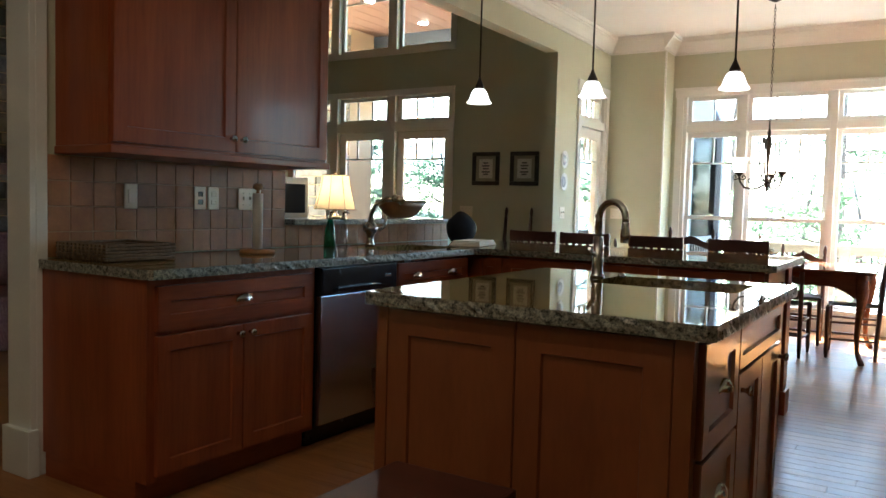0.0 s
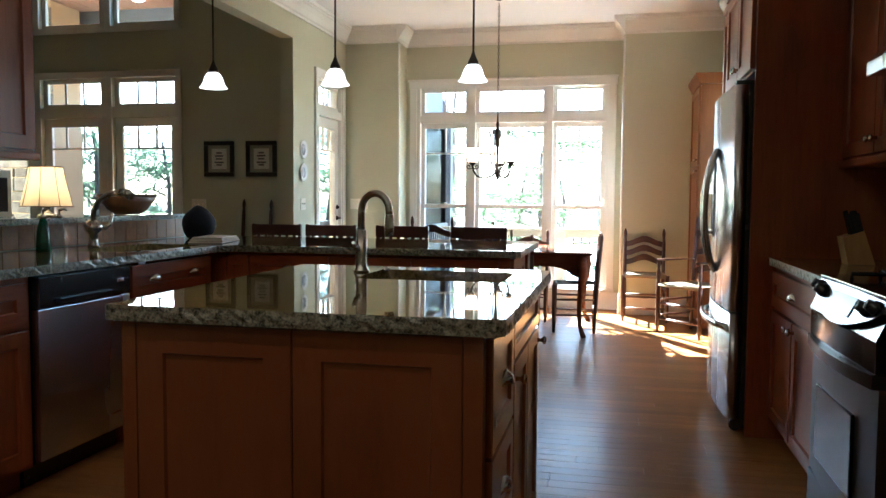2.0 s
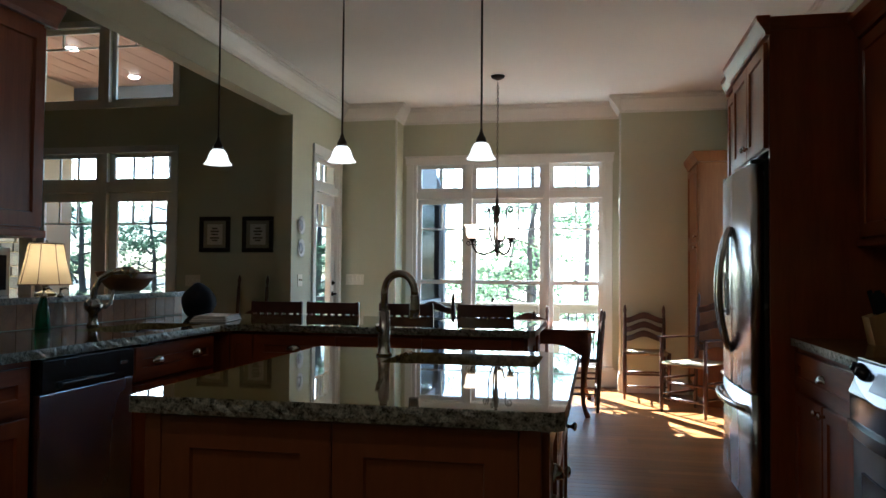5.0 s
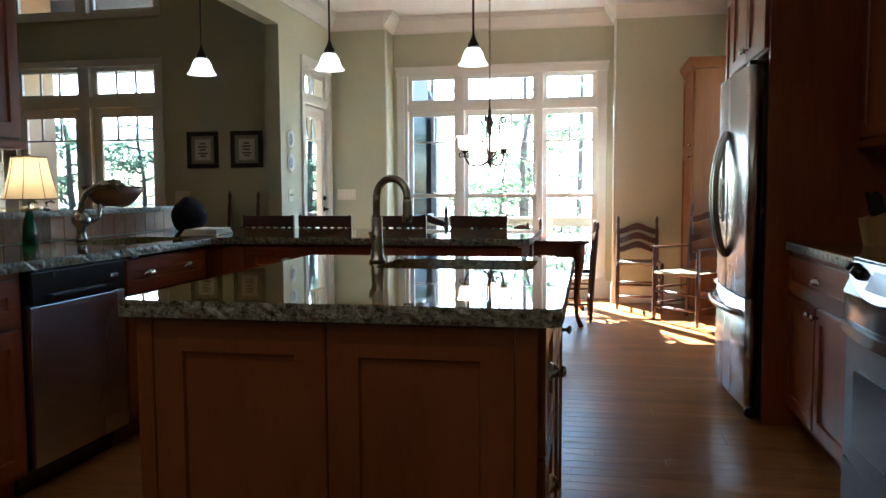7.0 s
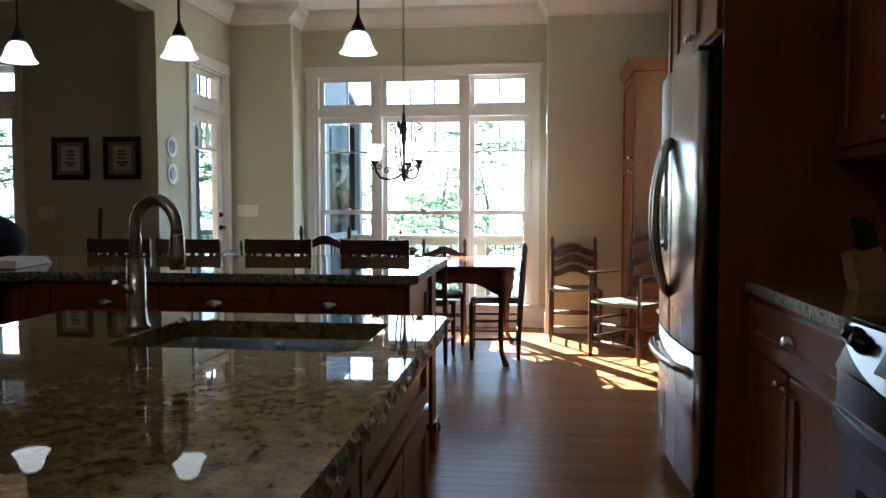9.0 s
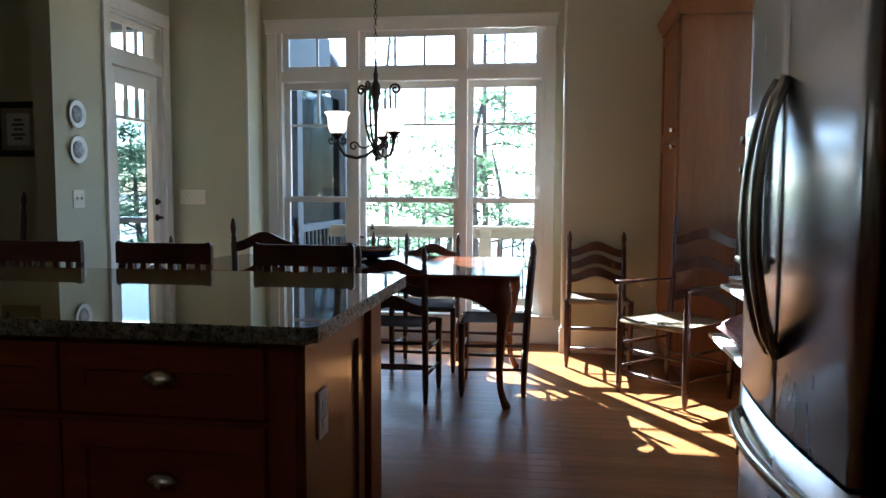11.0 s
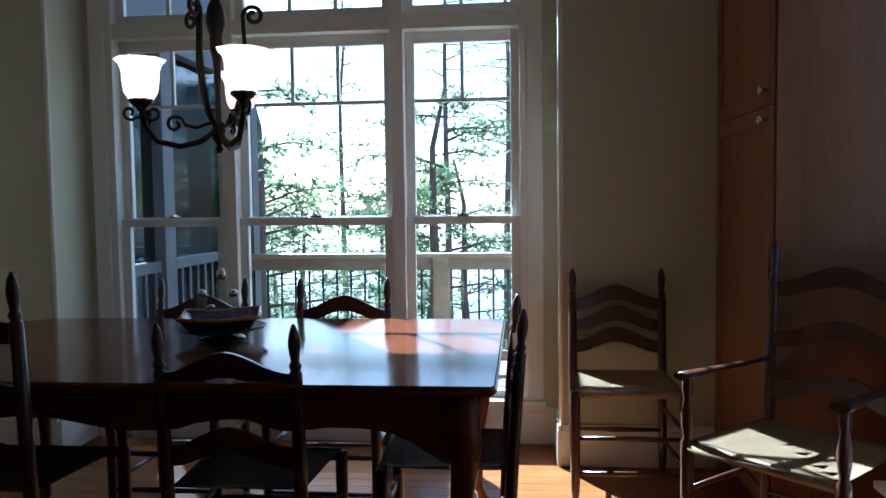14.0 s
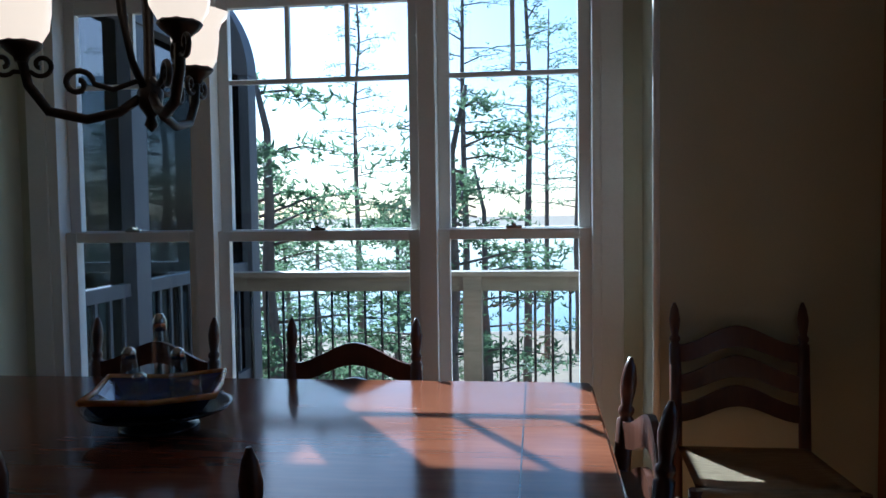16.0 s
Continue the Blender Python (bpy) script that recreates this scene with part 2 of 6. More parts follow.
sl.new(cloth.outputs[0], sheer.inputs[2])
sl.new(sheer.outputs[0], sn["Material Output"].inputs["Surface"])
DOWNLIGHT = glow("lit_recessed_lamp", (1.0, 0.90, 0.75), 3.0)


# ---- mesh helpers ----
def box(bm, x0, x1, y0, y1, z0, z1, bevel=0.0):
    r = bmesh.ops.create_cube(bm, size=1.0)
    vs = r["verts"]
    for v in vs:
        v.co = Vector(((x0 + x1) / 2 + v.co.x * (x1 - x0), (y0 + y1) / 2 + v.co.y * (y1 - y0), (z0 + z1) / 2 + v.co.z * (z1 - z0)))
    if bevel:
        es = list({e for v in vs for e in v.link_edges})
        bmesh.ops.bevel(bm, geom=es, offset=bevel, segments=2, affect="EDGES", profile=0.6)
    return bm


def B(x0, x1, y0, y1, z0, z1, bevel=0.0):
    return box(bmesh.new(), x0, x1, y0, y1, z0, z1, bevel)


def lathe(bm, profile, n=16, at=(0, 0, 0), turn=None):
    """Spin (radius, height) pairs round z; the ends are closed."""
    rings, m = [], turn or Matrix()
    for r, z in profile:
        rings.append([bm.verts.new(Vector(at) + m @ Vector((r * math.cos(2 * math.pi * k / n), r * math.sin(2 * math.pi * k / n), z)))
                      for k in range(n)])
    for a, b in zip(rings, rings[1:]):
        for k in range(n):
            f = bm.faces.new((a[k], a[(k + 1) % n], b[(k + 1) % n], b[k]))
            f.smooth = True
    if profile[0][0] > 1e-4:
        bm.faces.new(rings[0][::-1])
    if profile[-1][0] > 1e-4:
        bm.faces.new(rings[-1])
    return bm


def tube(bm, pts, radius, n=8):
    """A round bar along points; radius is one number or one for each point."""
    pts = [Vector(p) for p in pts]
    rs = [radius] * len(pts) if isinstance(radius, (int, float)) else list(radius)
    rings, up = [], None
    for i, p in enumerate(pts):
        d = (pts[min(i + 1, len(pts) - 1)] - pts[max(i - 1, 0)]).normalized()
        if up is None:
            up = d.orthogonal().normalized()
        up = (up - up.dot(d) * d).normalized()
        side = d.cross(up)
        rings.append([bm.verts.new(p + rs[i] * (math.cos(2 * math.pi * k / n) * up + math.sin(2 * math.pi * k / n) * side)) for k in range(n)])
    for a, b in zip(rings, rings[1:]):
        for k in range(n):
            f = bm.faces.new((a[k], a[(k + 1) % n], b[(k + 1) % n], b[k]))
            f.smooth = True
    bm.faces.new(rings[0][::-1])
    bm.faces.new(rings[-1])
    return bm


def prism(bm, outline, axis, a, b):
    """Extrude a flat outline of pairs along one axis from a to b."""
    def put(u, v, w):
        return {"x": (w, u, v), "y": (u, w, v), "z": (u, v, w)}[axis]
    lo, hi = [bm.verts.new(put(u, v, a)) for u, v in outline], [bm.verts.new(put(u, v, b)) for u, v in outline]
    bm.faces.new(lo), bm.faces.new(hi)
    for i in range(len(outline)):
        j = (i + 1) % len(outline)
        bm.faces.new((lo[i], lo[j], hi[j], hi[i]))
    return bm


def slab(bm, outline, z0, z1, hole=None, rough=0.0, seed=3):
    """A stone slab with a cut-out; its outer edge can be chiselled."""
    rnd = random.Random(seed)
    ring = []
    for i, p in enumerate(outline):
        q = outline[(i + 1) % len(outline)]
        steps = max(1, int(math.dist(p, q) / 0.022)) if rough else 1
        way = Vector((q[1] - p[1], p[0] - q[0])).normalized()
        ring += [(p[0] + (q[0] - p[0]) * k / steps, p[1] + (q[1] - p[1]) * k / steps, way if k else None) for k in range(steps)]
    levels = [z1, z1 - 0.35 * (z1 - z0), z1 - 0.7 * (z1 - z0), z0] if rough else [z1, z0]
    rows = []
    for n, z in enumerate(levels):
        rows.append([bm.verts.new((x + (w.x if w else 0) * (o := rnd.uniform(-0.3, 1) * rough * (0.35 if n in (0, len(levels) - 1) else 1)),
                                   y + (w.y if w else 0) * o, z + rnd.uniform(-1, 1) * rough * 0.3 * (0 < n < len(levels) - 1)))
                     for x, y, w in ring])
    for a, b in zip(rows, rows[1:]):
        for i in range(len(ring)):
            j = (i + 1) % len(ring)
            bm.faces.new((a[i], b[i], b[j], a[j])).material_index = 1
    cut = []
    if hole:
        for z in (z1, z0):
            cut.append([bm.verts.new((x, y, z)) for x, y in hole])
        for i in range(len(hole)):
            j = (i + 1) % len(hole)
            bm.faces.new((cut[0][i], cut[0][j], cut[1][j], cut[1][i]))
    for k, row in ((0, rows[0]), (1, rows[-1])):
        loops = [row] + ([cut[k]] if hole else [])
        es = [bm.edges.get((lp[i], lp[(i + 1) % len(lp)])) or bm.edges.new((lp[i], lp[(i + 1) % len(lp)])) for lp in loops for i in range(len(lp))]
        bmesh.ops.triangle_fill(bm, use_beauty=True, use_dissolve=False, edges=es, normal=(0, 0, 1 if k == 0 else -1))
    bmesh.ops.recalc_face_normals(bm, faces=bm.faces[:])
    return bm


def rounded(x0, x1, y0, y1, r, n=5):
    out = []
    for cx, cy, a in ((x1 - r, y0 + r, -90), (x1 - r, y1 - r, 0), (x0 + r, y1 - r, 90), (x0 + r, y0 + r, 180)):
        out += [(cx + r * math.cos(radians(a + 90 * k / n)), cy + r * math.sin(radians(a + 90 * k / n))) for k in range(n + 1)]
    return out


def mesh_of(name, bm, mats):
    me = bpy.data.meshes.new(name)
    bm.normal_update()
    bm.to_mesh(me)
    bm.free()
    for m in mats if isinstance(mats, (list, tuple)) else [mats]:
        me.materials.append(m)
    return me


def thing(name, label, category, m=None, group="", kind=""):
    e = new(name)
    e.matrix_basis = m or Matrix()
    e.empty_display_size = 0.1
    return tagged(e, label, category, group, kind)


def part(name, bm, mats, parent, label="", m=None):
    ob = new(name, mesh_of(name, bm, mats))
    ob.parent = parent
    if m is not None:
        ob.matrix_basis = m
    return tagged(ob, label)


def single(name, bm, mats, label, category, kind="", m=None, group=""):
    ob = new(name, mesh_of(name, bm, mats))
    if m is not None:
        ob.matrix_basis = m
    return tagged(ob, label, category, group, kind)


def structure(name, bm, mats, label, category):
    return single(name, bm, mats, label, category, "structure")

# ---- structure ----
CEIL_Z, WALL_X, RIGHT_X, BACK_Y, BAY_Y, GREAT_Y = 3.08, -1.82, 2.54, 9.58, 9.90, 8.50
structure("floor_base", B(-9.5, 2.75, -2.2, 10.1, -0.12, -0.014), OAK_REST, "subfloor under the hardwood boards", "floor")


def wall_with_holes(bm, axis, a, b, u0, u1, z0, z1, holes):
    """A wall slab between a and b along its thin axis, cut by (u0, u1, z0, z1) openings that do not overlap in u."""
    def put(p0, p1, q0, q1):
        if p1 - p0 > 1e-4 and q1 - q0 > 1e-4:
            box(bm, a, b, p0, p1, q0, q1) if axis == "x" else box(bm, p0, p1, a, b, q0, q1)
    at = u0
    for h0, h1, g0, g1 in sorted(holes):
        put(at, h0, z0, z1)
        put(h0, h1, z0, g0)
        put(h0, h1, g1, z1)
        at = h1
    put(at, u1, z0, z1)
    return bm


# kitchen side wall: solid behind the cabinets, open above the ledge, then the wall with the garden door
wall = bmesh.new()
box(wall, WALL_X - 0.13, WALL_X, 2.95, 4.42, 0, 2.69)
box(wall, WALL_X - 0.13, WALL_X, 4.42, 6.28, 0, 1.045)
box(wall, WALL_X - 0.13, WALL_X, -2.2, GREAT_Y, 2.69, CEIL_Z + 0.1)
structure("wall_west_kitchen", wall, PAINT, "olive-beige painted wall with a wide opening to the great room", "wall")
DOOR_Y0, DOOR_Y1 = 8.74, 9.44
structure("wall_west_dining", wall_with_holes(bmesh.new(), "x", WALL_X - 0.13, WALL_X, 8.13, BACK_Y, 0, 2.69, [(DOOR_Y0, DOOR_Y1, 0, 2.41)]),
          PAINT, "olive-beige painted wall around the porch door", "wall")
structure("wall_west_dining_top", B(WALL_X - 0.13, WALL_X, GREAT_Y, BACK_Y, 2.69, CEIL_Z + 0.1), PAINT, "painted wall above the porch door", "wall")
structure("wall_west_corner", B(WALL_X - 0.13, WALL_X, -2.2, 0.6, 0, 2.69), PAINT, "painted wall behind the walker", "wall")
# window wall with its recessed bay
structure("wall_north_left", B(WALL_X - 0.13, -1.20, BACK_Y, 10.06, 0, CEIL_Z + 0.1), PAINT, "olive-beige wall beside the window bay", "wall")
structure("wall_north_right", B(1.215, RIGHT_X + 0.18, BACK_Y, 10.06, 0, CEIL_Z + 0.1), PAINT, "olive-beige wall beside the window bay", "wall")
PX = [(-1.03, -0.475), (-0.395, 0.395), (0.465, 1.04)]
structure("wall_north_bay", wall_with_holes(bmesh.new(), "y", BAY_Y, 10.06, -1.20, 1.215, 0, CEIL_Z + 0.1, [(-1.09, 1.085, 0.17, 2.47)]), PAINT,
          "olive-beige wall around the large window", "wall")
# east wall with a window over the side shelves
RW = (7.62, 8.66, 1.03, 2.42)
structure("wall_east", wall_with_holes(bmesh.new(), "x", RIGHT_X, RIGHT_X + 0.18, -2.2, BACK_Y, 0, CEIL_Z + 0.1, [RW]), PAINT,
          "olive-beige painted wall with a window", "wall")
structure("wall_south", B(-9.5, RIGHT_X + 0.18, -2.4, -2.2, 0, 5.2), PAINT, "olive-beige painted wall behind the walker", "wall")
structure("ceiling", B(WALL_X, RIGHT_X + 0.18, -2.2, 10.06, CEIL_Z, CEIL_Z + 0.1), CEIL, "plain white painted ceiling", "ceiling")
# great room
GW = [(-4.00, -3.26), (-4.86, -4.12), (-5.72, -4.98), (-6.58, -5.84)]
gw = bmesh.new()
holes = []
for a, b in sorted(GW):
    holes.append((a, b))
u = -9.5
for a, b in holes:
    box(gw, u, a, GREAT_Y, GREAT_Y + 0.14, 0, 4.9)
    box(gw, a, b, GREAT_Y, GREAT_Y + 0.14, 2.43, 2.96)
    box(gw, a, b, GREAT_Y, GREAT_Y + 0.14, 2.02, 2.13)
    box(gw, a, b, GREAT_Y, GREAT_Y + 0.14, 3.76, 4.9)
    u = b
box(gw, u, WALL_X - 0.13, GREAT_Y, GREAT_Y + 0.14, 0, 4.9)
structure("wall_great_room_north", gw, PAINT, "taupe great-room wall with tall windows and two pictures", "wall")
structure("wall_great_room_west", B(-9.7, -9.5, -2.2, GREAT_Y + 0.14, 0, 5.2), PAINT, "great-room wall with the fireplace", "wall")
structure("ceiling_great_room", B(-9.5, WALL_X - 0.13, -2.4, GREAT_Y + 0.14, 4.9, 5.0), CEIL, "high great-room ceiling", "ceiling")
structure("wall_great_room_gable", B(WALL_X - 0.13, WALL_X, -2.2, GREAT_Y + 0.14, CEIL_Z + 0.1, 5.0), PAINT, "upper great-room wall", "wall")


# ---- trims ----
def crown(x0, y0, x1, y1, nx, ny):
    """A stepped crown moulding from one corner to the next; n points into the room."""
    prof = [(0, 2.905), (0.012, 2.905), (0.014, 2.925), (0.03, 2.94), (0.058, 2.985), (0.088, 3.022), (0.098, 3.028), (0.098, 3.045), (0.11, 3.05), (0.11, 3.08), (0, 3.08)]
    bm = bmesh.new()
    rows = [[bm.verts.new((x + nx * d, y + ny * d, z)) for d, z in prof] for x, y in ((x0, y0), (x1, y1))]
    for i in range(len(prof)):
        j = (i + 1) % len(prof)
        bm.faces.new((rows[0][i], rows[0][j], rows[1][j], rows[1][i]))
    bm.faces.new(rows[0]), bm.faces.new(rows[1][::-1])
    bmesh.ops.recalc_face_normals(bm, faces=bm.faces[:])
    return bm


for i, (seg) in enumerate(((WALL_X, -2.2, WALL_X, BACK_Y, 1, 0), (WALL_X, BACK_Y, -1.20, BACK_Y, 0, -1), (-1.20, BACK_Y - 0.11, -1.20, BAY_Y, 1, 0),
                           (-1.20, BAY_Y, 1.215, BAY_Y, 0, -1), (1.215, BAY_Y, 1.215, BACK_Y - 0.11, -1, 0), (1.215, BACK_Y, RIGHT_X, BACK_Y, 0, -1),
                           (RIGHT_X, BACK_Y, RIGHT_X, -2.2, -1, 0))):
    structure("trim_crown_%d" % (i + 1), crown(*seg), WHITE, "white stepped crown moulding", "trim")


def skirting(x0, x1, y0, y1):
    bm = box(bmesh.new(), x0, x1, y0, y1, 0, 0.165, 0.003)
    return box(bm, x0 + 0.002, x1 - 0.002, y0 + 0.002, y1 - 0.002, 0.165, 0.19, 0.006)


for i, s in enumerate(((1.215, 1.90, BACK_Y - 0.02, BACK_Y), (1.195, 1.215, BACK_Y - 0.023, BAY_Y), (-1.20, 1.195, BAY_Y - 0.027, BAY_Y - 0.001),
                       (WALL_X, -1.20, BACK_Y - 0.02, BACK_Y), (-1.20, -1.18, BACK_Y - 0.02, BAY_Y - 0.028), (WALL_X, WALL_X + 0.02, 8.13, 8.62),
                       (RIGHT_X - 0.02, RIGHT_X, 6.56, 8.86), (-9.5, -6.7, GREAT_Y - 0.02, GREAT_Y), (-3.1, WALL_X - 0.13, GREAT_Y - 0.02, GREAT_Y))):
    structure("baseboard_%d" % (i + 1), skirting(*s), WHITE, "tall white painted baseboard", "baseboard")

# rounded corner beads of the bay
for n, x in (("trim_bay_left", -1.20), ("trim_bay_right", 1.215)):
    structure(n, tube(bmesh.new(), [(x, BACK_Y + 0.004, 0.19), (x, BACK_Y + 0.004, 2.9)], 0.012, 10), WHITE, "rounded corner bead of the window bay", "trim")

# casing of the opening at the end of the kitchen wall
cas = box(bmesh.new(), WALL_X - 0.15, WALL_X + 0.02, 2.925, 2.95, 0, 2.69, 0.003)
box(cas, WALL_X, WALL_X + 0.022, 2.95, 3.0, 0.0, 2.69, 0.004)
box(cas, WALL_X - 0.152, WALL_X - 0.13, 2.95, 3.06, 0, 2.69, 0.004)
box(cas, WALL_X - 0.165, WALL_X + 0.035, 2.905, 2.955, 0, 0.2, 0.004)
structure("trim_opening", cas, WHITE, "white painted casing of the cased opening", "trim")


# ---- windows and doors ----
def sash(parent, x0, x1, z0, z1, y, rail, mun=(), cross=None, depth=0.035, glass="pane"):
    """A sash in the plane y: frame, bars and panes as parts."""
    fr = bmesh.new()
    r0, r1, r2, r3 = rail
    box(fr, x0, x0 + r0, y, y + depth, z0, z1, 0.003)
    box(fr, x1 - r1, x1, y, y + depth, z0, z1, 0.003)
    box(fr, x0 + r0, x1 - r1, y, y + depth, z0, z0 + r2, 0.003)
    box(fr, x0 + r0, x1 - r1, y, y + depth, z1 - r3, z1, 0.003)
    sa = part("sash", fr, WHITE, parent)
    gx0, gx1, gz0, gz1 = x0 + r0, x1 - r1, z0 + r2, z1 - r3
    low = cross if cross else gz0
    if cross:
        part("muntin", B(gx0, gx1, y + 0.006, y + depth - 0.006, cross - 0.009, cross + 0.009, 0.002), WHITE, sa)
    for m in mun:
        part("muntin", B(m - 0.009, m + 0.009, y + 0.006, y + depth - 0.006, low + (0.009 if cross else 0), gz1, 0.002), WHITE, sa)
    p = part(glass, B(gx0, gx1, y + depth / 2 - 0.002, y + depth / 2 + 0.002, gz0, gz1), GLASS, sa, "clear glass")
    p.visible_shadow = False
    return sa


win = thing("window_1", "large white triple sash window with a transom row above", "window", kind="structure")
WY = BAY_Y - 0.02
fr = bmesh.new()
# casing boards round and between the lights
for x0, x1 in ((-1.155, -1.075), (1.065, 1.145)):
    box(fr, x0, x1, WY, BAY_Y, 0.20, 2.44, 0.004)
box(fr, -1.165, 1.155, WY - 0.004, BAY_Y, 2.44, 2.535, 0.004)
box(fr, -1.175, 1.165, WY - 0.014, BAY_Y, 2.518, 2.542, 0.004)
box(fr, -1.155, 1.145, WY, BAY_Y, 0.192, 0.20, 0.002)
part("casing", fr, WHITE, win)
part("window_sill", B(-1.165, 1.155, WY - 0.035, BAY_Y + 0.02, 0.195, 0.222, 0.006), WHITE, win)
jm = bmesh.new()
for x0, x1 in ((-1.09, -1.035), (-0.475, -0.40), (0.40, 0.465), (1.035, 1.085)):
    box(jm, x0, x1, BAY_Y - 0.012, 10.05, 0.17, 2.47, 0.003)
for x0, x1 in ((-1.035, -0.475), (-0.40, 0.40), (0.465, 1.035)):
    box(jm, x0, x1, BAY_Y - 0.010, 10.05, 2.055, 2.135, 0.003)
    box(jm, x0, x1, BAY_Y, 10.05, 0.17, 0.196, 0.003)
    box(jm, x0, x1, BAY_Y, 10.05, 2.452, 2.47, 0.003)
part("window_frame", jm, WHITE, win)
for (x0, x1), n in zip(((-1.035, -0.475), (-0.40, 0.40), (0.465, 1.035)), (2, 3, 2)):
    bars = [x0 + 0.045 + (x1 - x0 - 0.09) * k / n for k in range(1, n)]
    sash(win, x0, x1, 2.135, 2.452, 9.94, (0.045, 0.045, 0.045, 0.05), bars)
    sash(win, x0, x1, 1.095, 2.055, 9.965, (0.045, 0.045, 0.045, 0.055), bars, 1.715)
    sash(win, x0, x1, 0.196, 1.135, 9.928, (0.045, 0.045, 0.06, 0.04))
    part("sash_lock", box(B(-0.03, 0.03, -0.02, 0.0, 0, 0.012, 0.003), -0.008, 0.008, -0.03, 0.01, 0.012, 0.02), CHROME, win, "metal sash lock",
         pose((x0 + x1) / 2, 9.95, 1.135))

# east window, drawn in the plane y then turned to face west
win2 = thing("window_2", "white painted double-hung window over the side shelves", "window", kind="structure")
TURN_E = Matrix.Translation((RIGHT_X, 0, 0)) @ pose(0, 0, 0, 0, 0, -90)
win2.matrix_basis = TURN_E
a0, a1 = -RW[1], -RW[0]
fr = bmesh.new()
for x0, x1 in ((a0 - 0.085, a0), (a1, a1 + 0.085)):
    box(fr, x0, x1, -0.02, 0, 0.94, 2.42, 0.004)
box(fr, a0 - 0.095, a1 + 0.095, -0.024, 0, 2.42, 2.51, 0.004)
box(fr, a0 - 0.085, a1 + 0.085, -0.018, 0, 0.905, 1.0, 0.004)
part("casing", fr, WHITE, win2)
part("window_sill", B(a0 - 0.1, a1 + 0.1, -0.045, 0.03, 1.0, 1.028, 0.006), WHITE, win2)
mid = (a0 + a1) / 2
sash(win2, a0, a1, 1.70, 2.42, 0.07, (0.045, 0.045, 0.04, 0.05), (mid,), 2.06)
sash(win2, a0, a1, 1.03, 1.74, 0.03, (0.045, 0.045, 0.06, 0.04), (mid,), 1.38)

# great-room windows
gr = thing("window_3", "tall white great-room windows with transoms and upper lights", "window", kind="structure")
fr = bmesh.new()
for a, b in GW:
    for x0, x1 in ((a - 0.06, a), (b, b + 0.06)):
        box(fr, x0, x1, GREAT_Y - 0.02, GREAT_Y, 0, 2.43, 0.003)
        box(fr, x0, x1, GREAT_Y - 0.02, GREAT_Y, 2.96, 3.76, 0.003)
    box(fr, a - 0.06, b + 0.06, GREAT_Y - 0.026, GREAT_Y, 2.43, 2.50, 0.003)
    box(fr, a - 0.06, b + 0.06, GREAT_Y - 0.026, GREAT_Y, 2.90, 2.96, 0.003)
    box(fr, a, b, GREAT_Y - 0.018, GREAT_Y, 2.02, 2.13, 0.003)
    box(fr, a - 0.06, b + 0.06, GREAT_Y - 0.026, GREAT_Y, 3.76, 3.83, 0.003)
part("casing", fr, WHITE, gr)
for a, b in GW:
    bars = [a + 0.05 + (b - a - 0.1) * k / 3 for k in (1, 2)]
    sash(gr, a, b, 2.13, 2.43, GREAT_Y + 0.04, (0.05, 0.05, 0.04, 0.04), bars)
    sash(gr, a, b, 0.0, 2.02, GREAT_Y + 0.04, (0.09, 0.09, 0.2, 0.09), bars, 1.70)
    sash(gr, a, b, 2.96, 3.76, GREAT_Y + 0.04, (0.045, 0.045, 0.045, 0.045), bars[:1], 3.56)

# porch door with its transom, drawn in the plane y then turned to face east
door = thing("door_1", "white glazed porch door with transom, closed", "door", kind="structure")
door.matrix_basis = Matrix.Translation((WALL_X, 0, 0)) @ pose(0, 0, 0, 0, 0, 90)
d0, d1 = DOOR_Y0, DOOR_Y1
fr = bmesh.new()
for x0, x1 in ((d0 - 0.085, d0), (d1, d1 + 0.085)):
    box(fr, x0, x1, -0.022, 0, 0, 2.41, 0.004)
box(fr, d0 - 0.09, d1 + 0.09, -0.026, 0, 2.41, 2.51, 0.004)
part("casing", fr, WHITE, door)
jm = bmesh.new()
box(jm, d0, d0 + 0.018, -0.005, 0.13, 0, 2.41), box(jm, d1 - 0.018, d1, -0.005, 0.13, 0, 2.41)
box(jm, d0 + 0.018, d1 - 0.018, -0.008, 0.12, 2.045, 2.13), box(jm, d0 + 0.018, d1 - 0.018, 0, 0.13, 2.392, 2.41)
part("door_frame", jm, WHITE, door)
bars = [d0 + 0.13 + (d1 - d0 - 0.26) * k / 3 for k in (1, 2)]
sash(door, d0 + 0.02, d1 - 0.02, 2.13, 2.39, 0.03, (0.04, 0.04, 0.04, 0.04), bars)
leaf = sash(door, d0 + 0.02, d1 - 0.02, 0.01, 2.04, 0.03, (0.10, 0.10, 0.24, 0.11), bars, 1.70, 0.042)
tagged(leaf, "white door leaf with three small panes over one tall pane")
hd = lathe(bmesh.new(), [(0.026, 0), (0.026, 0.008), (0.012, 0.014), (0.011, 0.05)], 12, (d1 - 0.07, 0.03, 0.98), pose(0, 0, 0, 90))
tube(hd, [(d1 - 0.07, -0.015, 0.98), (d1 - 0.09, -0.022, 0.98), (d1 - 0.17, -0.02, 0.975)], [0.010, 0.009, 0.007])
part("door_handle", hd, IRON, leaf, "dark bronze lever")
part("deadbolt", lathe(bmesh.new(), [(0.025, 0), (0.025, 0.012), (0.012, 0.018), (0.012, 0.03)], 12, (d1 - 0.07, 0.03, 1.10), pose(0, 0, 0, 90)), IRON, leaf)


